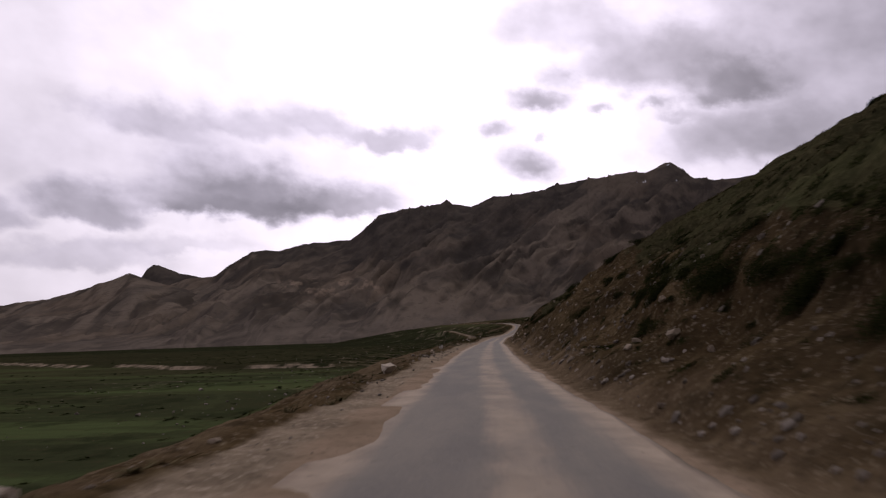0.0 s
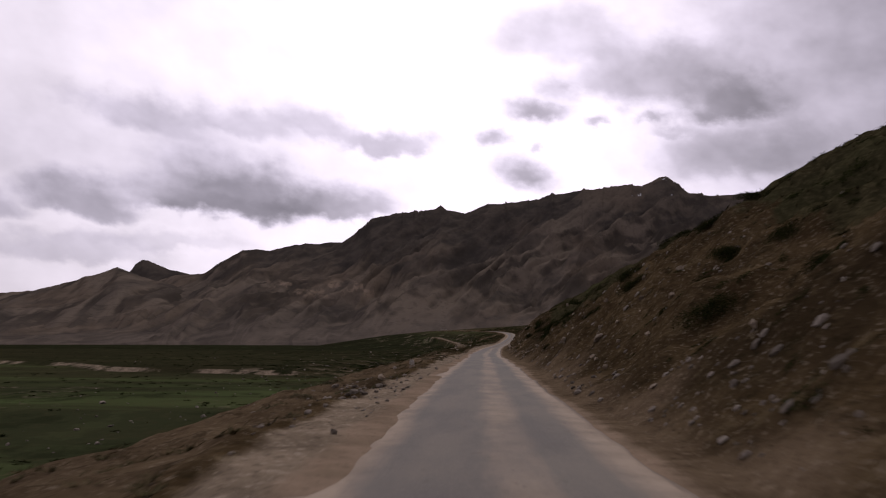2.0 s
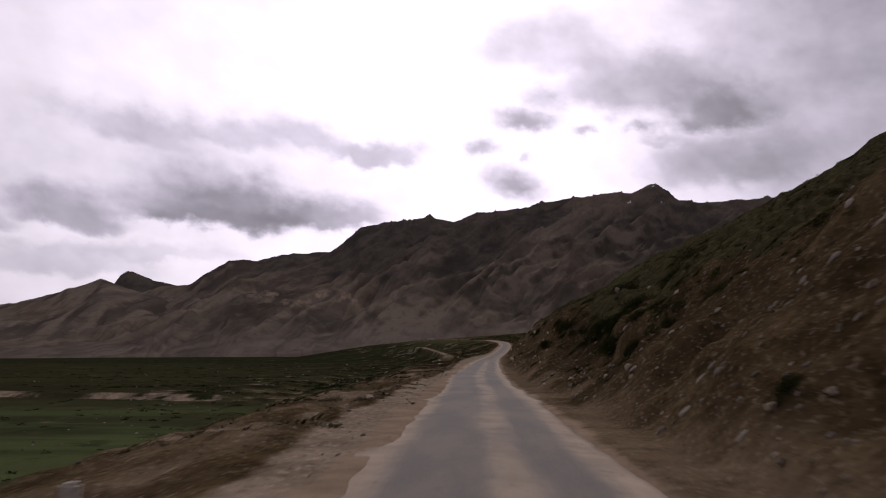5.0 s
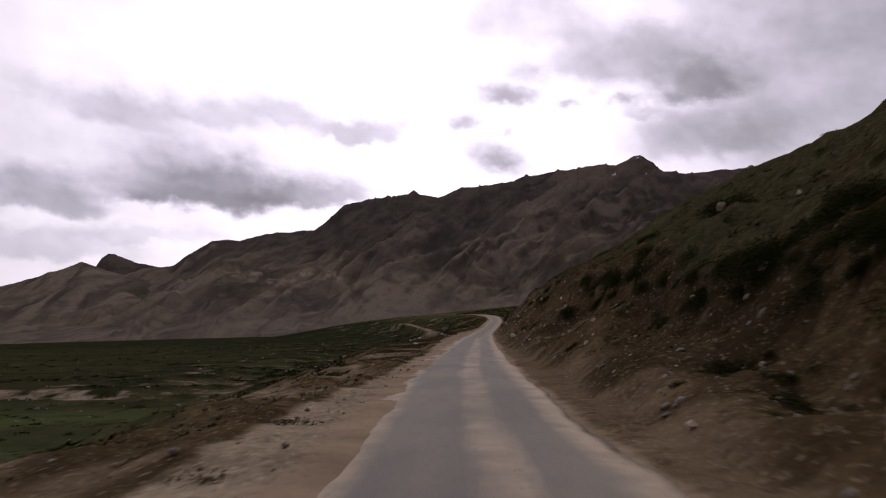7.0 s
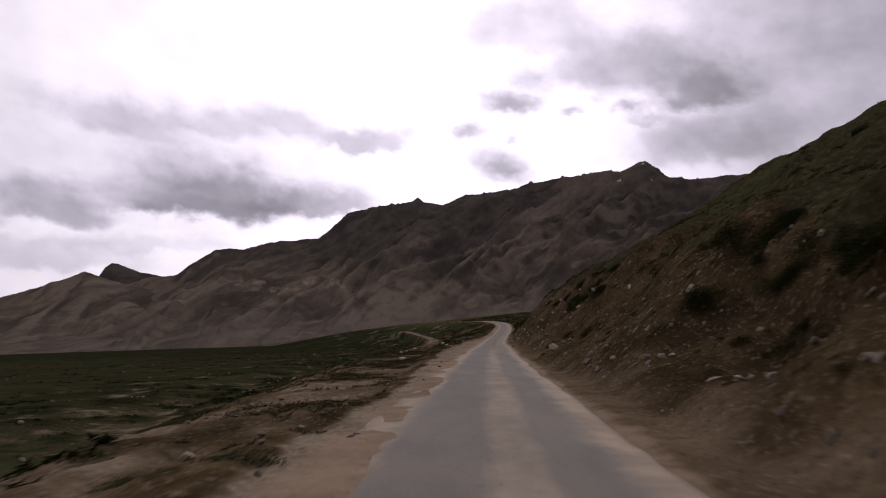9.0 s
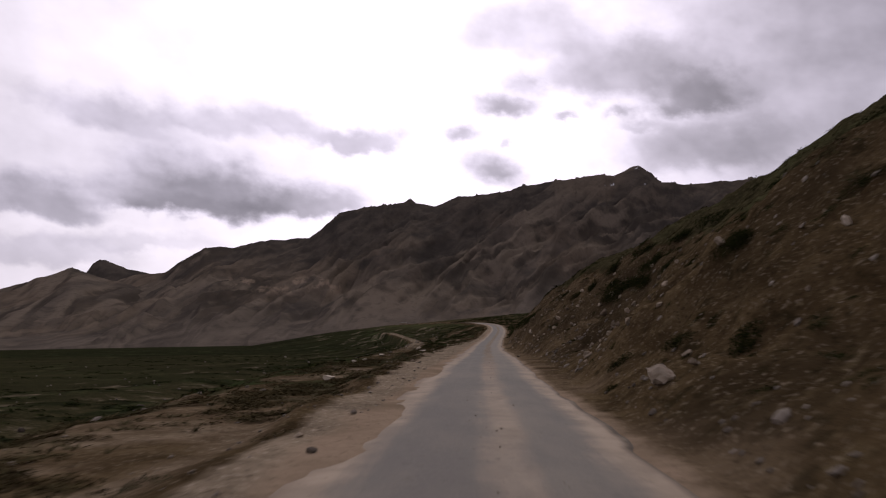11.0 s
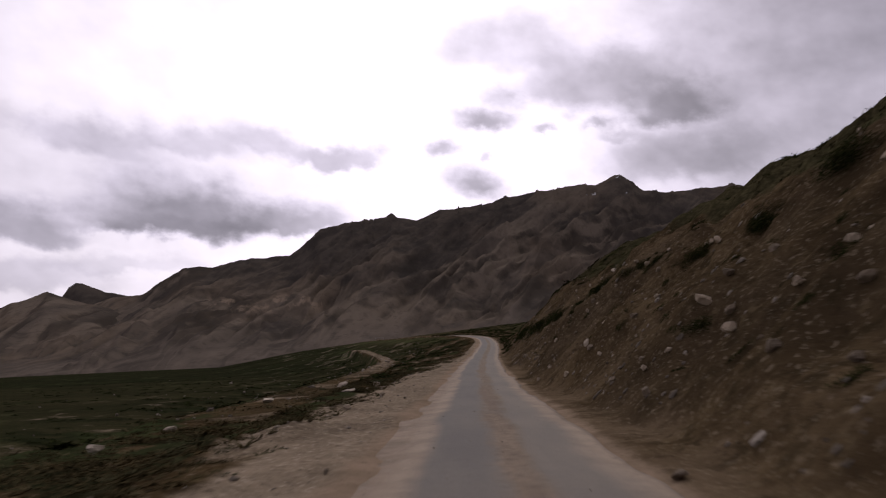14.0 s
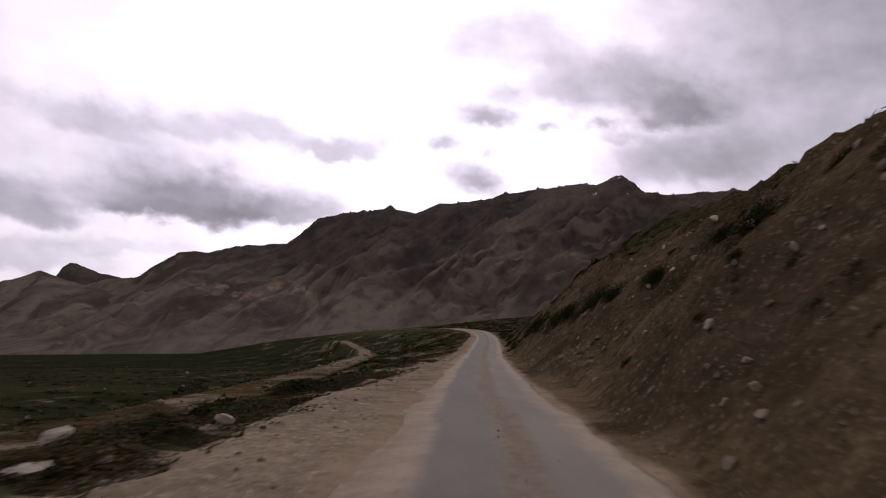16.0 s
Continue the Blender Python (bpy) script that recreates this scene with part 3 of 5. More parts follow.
    dry = (np.maximum(dry, 0.75 * late * step(45, 20, w)) + 0.30 * late) * (1 - mat)
    ob = new("ground", grid_mesh("ground", X, Y, Z, {"grass": np.clip(grass, 0, 1), "dry": np.clip(dry, 0, 1), "sand": np.clip(sand, 0, 1), "gravel": gravel, "loam": loam, "scrub": np.clip(scrub, 0, 1)}))
    ob.data.materials.append(GROUND)
    tagged(ob, "brown earth hillside, gravel shoulder and green valley meadow", "ground", kind="structure")


build_ground()

# ---------------------------------------------------------------- road



def road_line():
    """Points of the drive line."""
    pts = [(float(axis_x(y)), float(y)) for y in np.arange(-12, 565, 0.5)]
    return np.array(pts)


def build_road():
    line = road_line()
    tan = np.gradient(line, axis=0)
    tan /= np.linalg.norm(tan, axis=1, keepdims=True)
    nor = np.stack([tan[:, 1], -tan[:, 0]], 1)
    run = np.concatenate([[0], np.cumsum(np.linalg.norm(np.diff(line, axis=0), axis=1))]) - 12
    ragged_l = np.interp(run, EDGE_Y, EDGE_L) + 0.13 * lattice(run / 3.0, 0.5, 100) + 0.07 * lattice(run / 0.9, 0.5, 101)
    ragged_r = np.interp(run, EDGE_Y, EDGE_R) + 0.12 * lattice(run / 3.4, 0.5, 102) + 0.06 * lattice(run / 0.9, 0.5, 103)
    f = np.array([-1.40, -1.28, -1.14, -1.0, -0.86, -0.6, -0.3, 0.0, 0.3, 0.6, 0.86, 1.0, 1.10, 1.19, 1.27])
    mid, half = 0.5 * (ragged_l + ragged_r)[:, None], 0.5 * (ragged_r - ragged_l)[:, None]
    off = mid + half * f[None]
    X = line[:, :1] + nor[:, :1] * off
    Y = line[:, 1:] + nor[:, 1:] * off
    Z = rise(Y)
    Z = Z + 0.03 + 0.055 * np.clip(1 - f[None] ** 2, -0.4, 1) + 0.014 * fbm(X / 1.5, Y / 1.5, 2, 104)
    Z[:, 0] -= 0.14
    Z[:, -1] -= 0.14
    ob = new("road", grid_mesh("road", X, Y, Z, {"across": np.broadcast_to(f[None], X.shape), "late": np.broadcast_to(step(150, 205, run)[:, None], X.shape)}))
    ob.data.materials.append(ROAD)
    tagged(ob, "narrow worn asphalt road with dusty broken edges", "road", kind="structure")


build_road()

# ---------------------------------------------------------------- mountains
RIDGE = [(-34, 2.0), (-27, 3.0), (-22.6, 4.2), (-21.15, 4.26), (-20.0, 5.0), (-18.3, 6.03), (-17.3, 6.16), (-16.4, 6.05), (-14.6, 6.67), (-11.1, 6.97),
         (-10.1, 7.67), (-8.9, 8.79), (-7.6, 8.99), (-4.2, 9.42), (-3.7, 9.85), (-3.25, 9.5), (-1.9, 9.36), (-0.2, 10.1), (3.2, 10.2),
         (4.7, 10.5), (7.6, 10.87), (10.5, 11.22), (11.3, 11.15), (12.3, 11.62), (13.0, 11.78), (13.7, 11.2), (14.6, 10.42), (16.0, 10.08),
         (20.5, 10.1), (26, 9.0), (40, 7.5)]
LOW_RIDGE = [(-44, 1.0), (-31.5, 2.79), (-29.6, 3.47), (-28.2, 3.93), (-26.7, 4.55), (-26.0, 4.25), (-24.8, 3.88), (-21.9, 3.11), (-17, 1.5)]
FAR_HUMP = [(-27, 3.4), (-25.9, 4.2), (-25.5, 4.85), (-25.1, 5.12), (-24.7, 5.12), (-24.2, 4.9), (-23.4, 4.55), (-22.3, 4.33), (-20, 3.9)]
SPURS = [(-5.1, 5.6, -11.0, 0.6, 1500), (-13.3, 4.4, -17.5, 0.6, 1500), (-19.7, 3.9, -23.7, 0.1, 1500), (1.4, 6.5, -2.5, 0.5, 1500),
         (10.6, 8.2, 3.8, 0.8, 1500), (-9.5, 5.6, -14.0, 0.6, 1600), (15.5, 7.8, 11.0, 1.5, 1500)]
EYE_Z, MID_Y = 1.3, 91.0


def mountain_sheet(name, az, r, Z, fields, label, far=1.0):
    X = np.sin(np.radians(az)) * r * far
    Y = np.cos(np.radians(az)) * r * far + MID_Y
    Z = EYE_Z + (Z - EYE_Z) * far
    ob = new(name, grid_mesh(name, X, Y, Z, fields))
    ob.data.materials.append(MOUNTAIN)
    tagged(ob, label, "mountain", kind="structure")


def crest(table, az):
    return np.interp(az, [p[0] for p in table], [p[1] for p in table])


def build_range():
    az, r = np.meshgrid(np.linspace(-40, 30, 950), np.concatenate([np.linspace(900, 2600, 120), np.linspace(2612, 3800, 110), np.linspace(3808, 4040, 40), np.linspace(4060, 4400, 10)]))
    teeth = np.maximum(ridged(az * 1.9, r * 0 + 0.5, 3, 119) - 0.80, 0) * step(-12, -8, az)
    jag = 0.10 * fbm(az * 1.4, r * 0 + 2.0, 4, 120) + 1.1 * teeth - 0.05
    top = np.tan(np.radians(crest(RIDGE, az) + jag))
    far = 3900.0
    # long slope up to the crest, cut by gullies that run down to the left
    s = np.clip((r - 1400 - 120 * lattice(az / 6.0, 0.5, 121)) / (far - 1400), 0, 1.3)
    body = np.where(s < 1, 0.55 * s + 0.45 * s ** 2.2, 1 - 1.2 * (s - 1))
    X = np.radians(az) * 3000
    turn = 1.3 * fbm(az / 3.5, s * 1.5, 3, 130)
    lie = az - 17.0 * s + turn
    rib = ridged(lie / 3.8, s * 1.3, 4, 131)
    lie = lie + 0.35 * fbm(az / 0.7, s * 10, 2, 133)
    rib2 = ridged(lie / 1.15, s * 1.6 + 0.1 * az, 3, 137)
    rib3 = ridged((lie + 0.5 * turn) / 0.45, s * 3.0, 2, 139)
    keep = np.exp(-((s - 1) / 0.07) ** 2)
    steep = step(0.06, 0.35, s)
    wave = (1 - keep) * steep * (0.27 * (rib - 0.72) + 0.085 * (rib2 - 0.70) * step(0.97, 0.6, s) + 0.008 * (rib3 - 0.70))
    base = np.interp(az, [-44, -31, -24.7, -17, -9, -5, 20], [-22, -17, -14, -8, -2, 3, 8])
    z = base + (EYE_Z + top * far - base) * (body + wave) - 0.05 * np.maximum(1400 - r, 0)
    PX, PY = np.sin(np.radians(az)) * r, np.cos(np.radians(az)) * r
    bend = 70 * fbm(X / 420, r / 420, 3, 147)
    for a0, e0, a1, e1, near in SPURS:
        far_r = 3300.0
        p0 = np.array([math.sin(radians(a0)) * far_r, math.cos(radians(a0)) * far_r])
        p1 = np.array([math.sin(radians(a1)) * near, math.cos(radians(a1)) * near])
        z0, z1 = EYE_Z + far_r * math.tan(radians(e0)), EYE_Z + near * math.tan(radians(e1))
        run = p1 - p0
        t = np.clip(((PX - p0[0]) * run[0] + (PY - p0[1]) * run[1]) / (run @ run), 0, 1)
        away = np.hypot(PX - p0[0] - t * run[0], PY - p0[1] - t * run[1]) + bend
        z = np.maximum(z, z0 + (z1 - z0) * t ** 0.9 - 0.60 * np.abs(away) + 20 * (rib2 - 0.7) + 2 * (rib3 - 0.7))
    z = np.where(s < 0.97, np.minimum(z, EYE_Z + top * r * (0.90 + 0.09 * s)), z)
    z = z + 2.5 * fbm(X / 160, r / 160, 3, 145) * step(0.0, 0.05, s)
    el = np.degrees(np.arctan2(z - EYE_Z, r))
    stripe = ridged((lie + 0.8 * turn) / 0.75, s * 1.2, 2, 153)
    scree = np.clip(step(0.70, 0.90, stripe) * step(0.85, 0.35, s) * (0.45 + 0.4 * fbm(az / 2.0, s * 4, 2, 155)) + 0.5 * step(0.24, 0.08, s + 0.10 * fbm(az / 1.2, s * 3, 3, 156)), 0, 1)
    # dark rock high up and in patches; gullies darkened, their shade put into colour
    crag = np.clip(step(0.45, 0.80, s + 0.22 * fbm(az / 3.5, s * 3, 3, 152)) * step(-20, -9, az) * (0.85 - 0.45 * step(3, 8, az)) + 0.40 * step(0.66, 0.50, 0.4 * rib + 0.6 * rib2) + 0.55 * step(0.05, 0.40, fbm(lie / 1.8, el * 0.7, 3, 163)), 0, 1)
    band = 0.5 + 0.55 * fbm(lie / 1.1, s * 2.4, 3, 157) + 0.45 * fbm(az / 1.6, el * 0.9, 3, 159)
    buff = step(0.12, 0.35, fbm(az / 0.9, el * 1.6, 3, 158)) * step(2.5, 3.2, el) * step(4.4, 3.7, el) * step(-19, -16, az) * step(-6, -9, az)
    snow = step(0.90, 0.95, s) * step(1.02, 0.97, s) * step(0.55, 0.75, fbm(az * 5.0, r / 50.0, 3, 150)) * (az > 9.5) * (az < 13.6)
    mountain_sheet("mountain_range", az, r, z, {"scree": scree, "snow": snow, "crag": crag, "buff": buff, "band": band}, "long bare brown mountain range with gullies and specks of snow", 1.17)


def build_low_ridge():
    az, r = np.meshgrid(np.linspace(-44, -16, 320), np.linspace(1500, 3300, 90))
    top = np.tan(np.radians(crest(LOW_RIDGE, az) + 0.08 * fbm(az * 1.6, r * 0, 4, 160)))
    s = (r - 1500) / 1300.0
    body = np.where(s < 1, np.clip(s, 0, 1) ** 1.2, 1 - 1.5 * (s - 1))
    X = np.radians(az) * 2600
    rib = ridged((az - 6.0 * s) / 2.2, s * 1.2, 3, 161)
    keep = np.exp(-((s - 1) / 0.12) ** 2)
    z = EYE_Z + top * 2800 * (body + (1 - keep) * 0.26 * (rib - 0.72) * step(0, 0.2, s)) - 34 * step(0.2, 0, s)
    # pale scree at the foot; rib crests tinted lighter to paint in relief
    scree = np.clip(step(0.5, 0.2, s) * 0.35 + step(0.72, 0.88, rib) * 0.45, 0, 1)
    mountain_sheet("mountain_ridge", az, r, z, {"scree": scree, "snow": scree * 0, "crag": 0.6 * step(0.0, 0.4, fbm((az - 6.0 * s) / 1.6, s * 3.0, 3, 164)), "buff": scree * 0, "band": 0.4 + 0.8 * fbm((az - 6.0 * s) / 1.1, s * 2.4, 3, 162)}, "lower brown mountain ridge with pale scree", 1.5)


def build_far_hump():
    az, r = np.meshgrid(np.linspace(-28, -19, 120), np.linspace(4250, 4800, 30))
    top = np.tan(np.radians(crest(FAR_HUMP, az) + 0.04 * fbm(az * 2.5, r * 0, 4, 170)))
    s = (r - 4250) / 350.0
    z = EYE_Z + top * 4600 * np.where(s < 1, 0.55 + 0.45 * s, 1 - 0.5 * (s - 1))
    mountain_sheet("far_mountain", az, r, z, {"scree": 0 * s, "snow": 0 * s, "crag": 0 * s + 1, "buff": 0 * s, "band": 0 * s}, "far dark mountain summit behind the ridge", 1.03)


build_range()
build_low_ridge()
build_far_hump()

# ---------------------------------------------------------------- skins of loose things
def stone_skin(n):
    p = spot(n)
    own = n.add("ShaderNodeObjectInfo").outputs["Random"]
    mid = n.noise(p, 3.5, 5, 0.6).outputs["Fac"]
    fine = n.noise(p, 22.0, 5, 0.7).outputs["Fac"]
    c = n.mix(own, (0.12, 0.090, 0.062), (0.42, 0.340, 0.250))
    c = n.mix(n.ramp(mid, 0.5, 0.75, 0, 0.6), c, (0.11, 0.086, 0.066))
    c = n.mix(n.ramp(fine, 0.5, 0.75, 0, 0.5), c, (0.36, 0.315, 0.255))
    return c, n.math("ADD", mid, fine), 0.05


def pale_skin(n):
    p = spot(n)
    mid = n.noise(p, 2.5, 5, 0.6).outputs["Fac"]
    fine = n.noise(p, 18.0, 5, 0.7).outputs["Fac"]
    c = n.mix(n.ramp(mid, 0.35, 0.7), (0.55, 0.47, 0.375), (0.36, 0.295, 0.225))
    c = n.mix(n.ramp(fine, 0.5, 0.75, 0, 0.5), c, (0.5, 0.46, 0.40))
    return c, n.math("ADD", mid, fine), 0.05


def rubble_skin(n):
    own = n.add("ShaderNodeNewGeometry").outputs["Random Per Island"]
    fine = n.noise(spot(n), 14.0, 4, 0.7).outputs["Fac"]
    c = n.mix(own, (0.075, 0.060, 0.046), (0.27, 0.230, 0.188))
    c = n.mix(n.ramp(fine, 0.5, 0.8, 0, 0.6), c, (0.07, 0.055, 0.043))
    return c, fine, 0.03


def leaf_skin(dark, light):
    def build(n):
        own = n.add("ShaderNodeNewGeometry").outputs["Random Per Island"]
        big = n.noise(spot(n), 1.3, 3, 0.6).outputs["Fac"]
        c = n.mix(own, dark, light)
        c = n.mix(n.ramp(big, 0.5, 0.7, 0, 0.5), c, (light[0] * 1.25, light[1] * 1.05, light[2]))
        return c, None, 0
    return build


def wood_skin(n):
    fine = n.noise(spot(n), 30.0, 4, 0.6).outputs["Fac"]
    return n.mix(fine, (0.035, 0.026, 0.019), (0.085, 0.066, 0.05)), fine, 0.01


STONE = skin("weathered_stone", stone_skin, 0.9, 0.15)
PALE = skin("pale_limestone", pale_skin, 0.9, 0.15)
RUBBLE = skin("loose_rubble", rubble_skin, 0.92, 0.1)
SHRUB_LEAF = skin("dark_shrub_leaves", leaf_skin((0.009, 0.012, 0.004), (0.032, 0.037, 0.012)), 0.9, 0.0)
SAGE_LEAF = skin("grey_green_sage_leaves", leaf_skin((0.040, 0.044, 0.022), (0.105, 0.103, 0.056)), 0.9, 0.0)
VERGE_GRASS = skin("dry_verge_grass", leaf_skin((0.042, 0.040, 0.019), (0.125, 0.104, 0.056)), 0.9, 0.0)
TURF = skin("hillside_grass_blades", leaf_skin((0.022, 0.021, 0.009), (0.068, 0.058, 0.029)), 0.9, 0.0)
MEADOW_LEAF = skin("meadow_plants", leaf_skin((0.010, 0.013, 0.005), (0.030, 0.036, 0.012)), 0.9, 0.0)
CUSHION_LEAF = skin("red_brown_cushion_leaves", leaf_skin((0.022, 0.018, 0.009), (0.080, 0.064, 0.032)), 0.9, 0.0)
WOOD = skin("dry_twigs", wood_skin, 0.9, 0.1)
rng = np.random.RandomState(7)


def raw_mesh(name, co, faces, material, smooth=False):
    me = bpy.data.meshes.new(name)
    me.from_pydata([tuple(v) for v in co], [], [tuple(f) for f in faces])
    me.materials.append(material)
    if smooth:
        me.polygons.foreach_set("use_smooth", np.ones(len(me.polygons), dtype=bool))
    me.update()
    return me


def stone_form(seed, level=2):
    """A broken, worn stone about 1 m wide that sits on z = 0; as arrays."""
    r = np.random.RandomState(seed)
    bm = bmesh.new()
    bmesh.ops.create_icosphere(bm, subdivisions=level, radius=0.5)
    co = np.array([v.co[:] for v in bm.verts])
    faces = [[v.index for v in f.verts] for f in bm.faces]
    bm.free()
    for _ in range(12):
        n = r.normal(size=3)
        n /= np.linalg.norm(n)
        cut = r.uniform(0.20, 0.36)
        over = np.maximum(co @ n - cut, 0)
        co = co - 1.0 * over[:, None] * n
    co = co * (1 + 0.06 * r.normal(size=(len(co), 1)) * (level > 1))
    co *= np.array([1, r.uniform(0.65, 1.0), r.uniform(0.55, 0.85)])
    co[:, :2] /= np.ptp(co[:, 0])
    co[:, 2] /= np.ptp(co[:, 2])
    co[:, 2] -= co[:, 2].min()
    return co, faces


STONE_MESHES = [raw_mesh("stone", *stone_form(20 + i, 3), STONE, False) for i in range(7)]
PALE_MESHES = [raw_mesh("boulder", *stone_form(50 + i, 3), PALE, False) for i in range(3)]


def slope_turn(x, y):
    """How the ground lies at a place."""
    e = 0.4
    gx = (ground(x + e, y) - ground(x - e, y)) / (2 * e)
    gy = (ground(x, y + e) - ground(x, y - e)) / (2 * e)
    up = Vector((-float(gx), -float(gy), 1.0)).normalized()
    return Vector((0, 0, 1)).rotation_difference(up)


def lay(ob, x, y, turn, size, sink):
    z = float(ground(x, y)) - sink
    q = slope_turn(x, y) @ Euler((0, 0, turn)).to_quaternion()
    ob.matrix_world = Matrix.LocRotScale((x, y, z), q, size)
    return ob


# boulders: metres along the road, out from its line, width, height
BOULDERS = [(30.9, -3.4, 0.64, 0.42), (10.2, -6.5, 1.15, 0.5), (158.7, 3.7, 0.62, 0.42)]
# stones on the cut slope, stretch by stretch: metres along the road, out from its line, width
STONES_A = [(18.6, 5.6, 0.25), (20.1, 5.2, 0.48), (21.3, 4.2, 0.25), (24.0, 5.0, 0.40), (25.9, 6.3, 0.35), (29.4, 6.6, 0.29), (32.0, 6.2, 0.22),
            (33.6, 6.7, 0.23), (40.8, 5.3, 0.22), (51.0, 5.5, 0.17), (52.0, 4.3, 0.22), (52.5, 6.6, 0.29), (53.3, 3.1, 0.14), (53.6, 4.2, 0.19),
            (54.2, 5.1, 0.17), (55.7, 7.7, 0.28), (56.3, 5.4, 0.15), (57.1, 6.5, 0.23), (59.6, 5.3, 0.35), (60.3, 7.3, 0.34), (65.2, 8.0, 0.26),
            (66.0, 6.5, 0.34), (66.1, 4.4, 0.46), (75.8, 3.9, 0.21), (86.6, 4.2, 0.20), (87.4, 4.3, 0.23), (90.6, 4.2, 0.23), (95.2, 7.0, 0.53),
            (95.8, 3.7, 0.27), (99.3, 4.6, 0.15), (101.9, 6.3, 0.13), (105.7, 5.5, 0.16)]
STONES_B = [(108.5, 5.6, 0.15), (110.3, 7.0, 0.18), (114.3, 7.0, 0.49), (118.3, 11.9, 0.41), (119.4, 4.3, 0.07), (120.4, 4.9, 0.11), (121.8, 10.4, 0.60),
            (122.2, 5.2, 0.28), (123.8, 4.5, 0.26), (126.7, 4.5, 0.18), (127.3, 3.7, 0.19), (139.9, 5.4, 0.17), (140.6, 6.2, 0.30), (146.5, 5.5, 0.15),
            (152.3, 7.2, 0.18), (158.3, 4.2, 0.24), (158.5, 6.5, 0.17), (158.7, 3.7, 0.50), (159.9, 8.0, 0.43), (160.7, 4.7, 0.23), (164.1, 6.7, 0.57),
            (166.0, 5.4, 0.23), (166.6, 4.6, 0.24), (167.7, 4.0, 0.13), (169.0, 4.7, 0.22), (169.5, 5.9, 0.23), (169.5, 3.7, 0.14), (171.5, 4.0, 0.37),
            (173.6, 7.9, 0.24), (173.8, 4.7, 0.28), (174.1, 5.3, 0.28), (175.5, 5.3, 0.40)]
STONES_C = [(176.7, 4.6, 0.15), (177.3, 3.7, 0.16), (178.0, 5.5, 0.22), (178.8, 6.3, 0.19), (180.9, 5.5, 0.42), (181.1, 6.6, 0.32), (181.6, 9.1, 0.33),
            (181.7, 7.4, 0.46), (184.8, 8.3, 0.29), (185.6, 5.2, 0.21), (186.8, 7.4, 0.21), (187.1, 5.6, 0.29), (187.4, 10.0, 0.33), (188.8, 8.3, 0.38),
            (189.1, 5.1, 0.21), (189.7, 7.5, 0.58), (190.9, 5.9, 0.37), (191.6, 7.5, 0.35), (191.7, 2.4, 0.23), (192.1, 8.4, 0.72), (192.4, 5.0, 0.29),
            (192.6, 5.9, 0.29), (193.2, 8.6, 0.22), (194.1, 6.2, 0.32), (194.6, 4.8, 0.37), (195.3, 6.6, 0.28), (196.7, 6.2, 0.27), (197.9, 5.3, 0.32),
            (199.2, 3.8, 0.33), (200.0, 10.0, 0.27), (200.4, 6.2, 0.32), (200.9, 7.5, 0.29)]
STONES_D = [(201.0, 4.8, 0.20), (201.6, 5.9, 0.57), (201.6, 6.6, 0.28), (201.9, 4.4, 0.21), (202.6, 4.5, 0.16), (203.5, 3.9, 0.28), (207.1, 6.2, 0.16),
            (208.4, 3.9, 0.11), (208.5, 8.7, 0.41), (209.2, 5.8, 0.30), (209.6, 4.6, 0.24), (209.7, 6.7, 0.18), (210.2, 8.8, 0.22), (210.6, 4.4, 0.26),
            (211.2, 4.4, 0.39), (211.3, 3.6, 0.29), (211.4, 7.3, 0.27), (212.6, 5.4, 0.32), (212.7, 8.1, 0.21), (213.1, 7.3, 0.25), (215.8, 3.7, 0.10),
            (216.5, 6.6, 0.22), (217.1, 3.0, 0.20), (217.6, 3.6, 0.21), (218.6, 3.9, 0.20), (219.4, 3.7, 0.16), (220.7, 8.4, 0.23), (221.2, 4.7, 0.19),
            (221.5, 4.1, 0.16), (221.8, 7.6, 0.19), (221.9, 5.4, 0.18), (222.0, 8.8, 0.29)]
STONES_E = [(222.2, 4.4, 0.25), (222.5, 6.2, 0.28), (222.9, 3.8, 0.11), (223.1, 6.6, 0.34), (223.6, 5.4, 0.21), (228.6, 4.7, 0.21), (229.1, 5.8, 0.15),
            (230.5, 8.4, 0.40), (231.8, 8.7, 0.27), (233.4, 6.6, 0.19), (238.0, 4.5, 0.52), (239.2, 6.2, 0.27), (239.6, 9.2, 0.33), (241.7, 9.7, 0.30),
            (242.2, 5.5, 0.25), (242.5, 8.8, 0.36), (243.9, 8.2, 0.37), (244.1, 11.5, 0.59), (246.2, 10.8, 0.46), (248.7, 10.1, 0.44), (255.5, 9.7, 0.47)]
# stones on the verge: metres along the road, out from its line, width, height
VERGE_STONES = [(52.3, -3.2, 0.31, 0.2), (89.0, -1.9, 0.18, 0.09), (89.9, -3.3, 0.33, 0.16), (91.5, -3.9, 0.25, 0.14), (128.9, -4.4, 0.25, 0.14), (129.5, -3.5, 0.16, 0.1),
                (176.9, -6.4, 0.56, 0.26), (183.5, -3.4, 0.25, 0.14), (192.9, -2.0, 0.13, 0.08), (202.1, -9.5, 0.43, 0.22), (206.9, -9.4, 0.46, 0.2), (212.3, -3.4, 0.25, 0.12),
                (218.1, -5.6, 0.64, 0.2), (218.7, -4.9, 0.28, 0.15), (219.9, -6.2, 0.6, 0.25), (220.3, -9.9, 0.67, 0.26), (224.8, -5.2, 0.48, 0.26)]


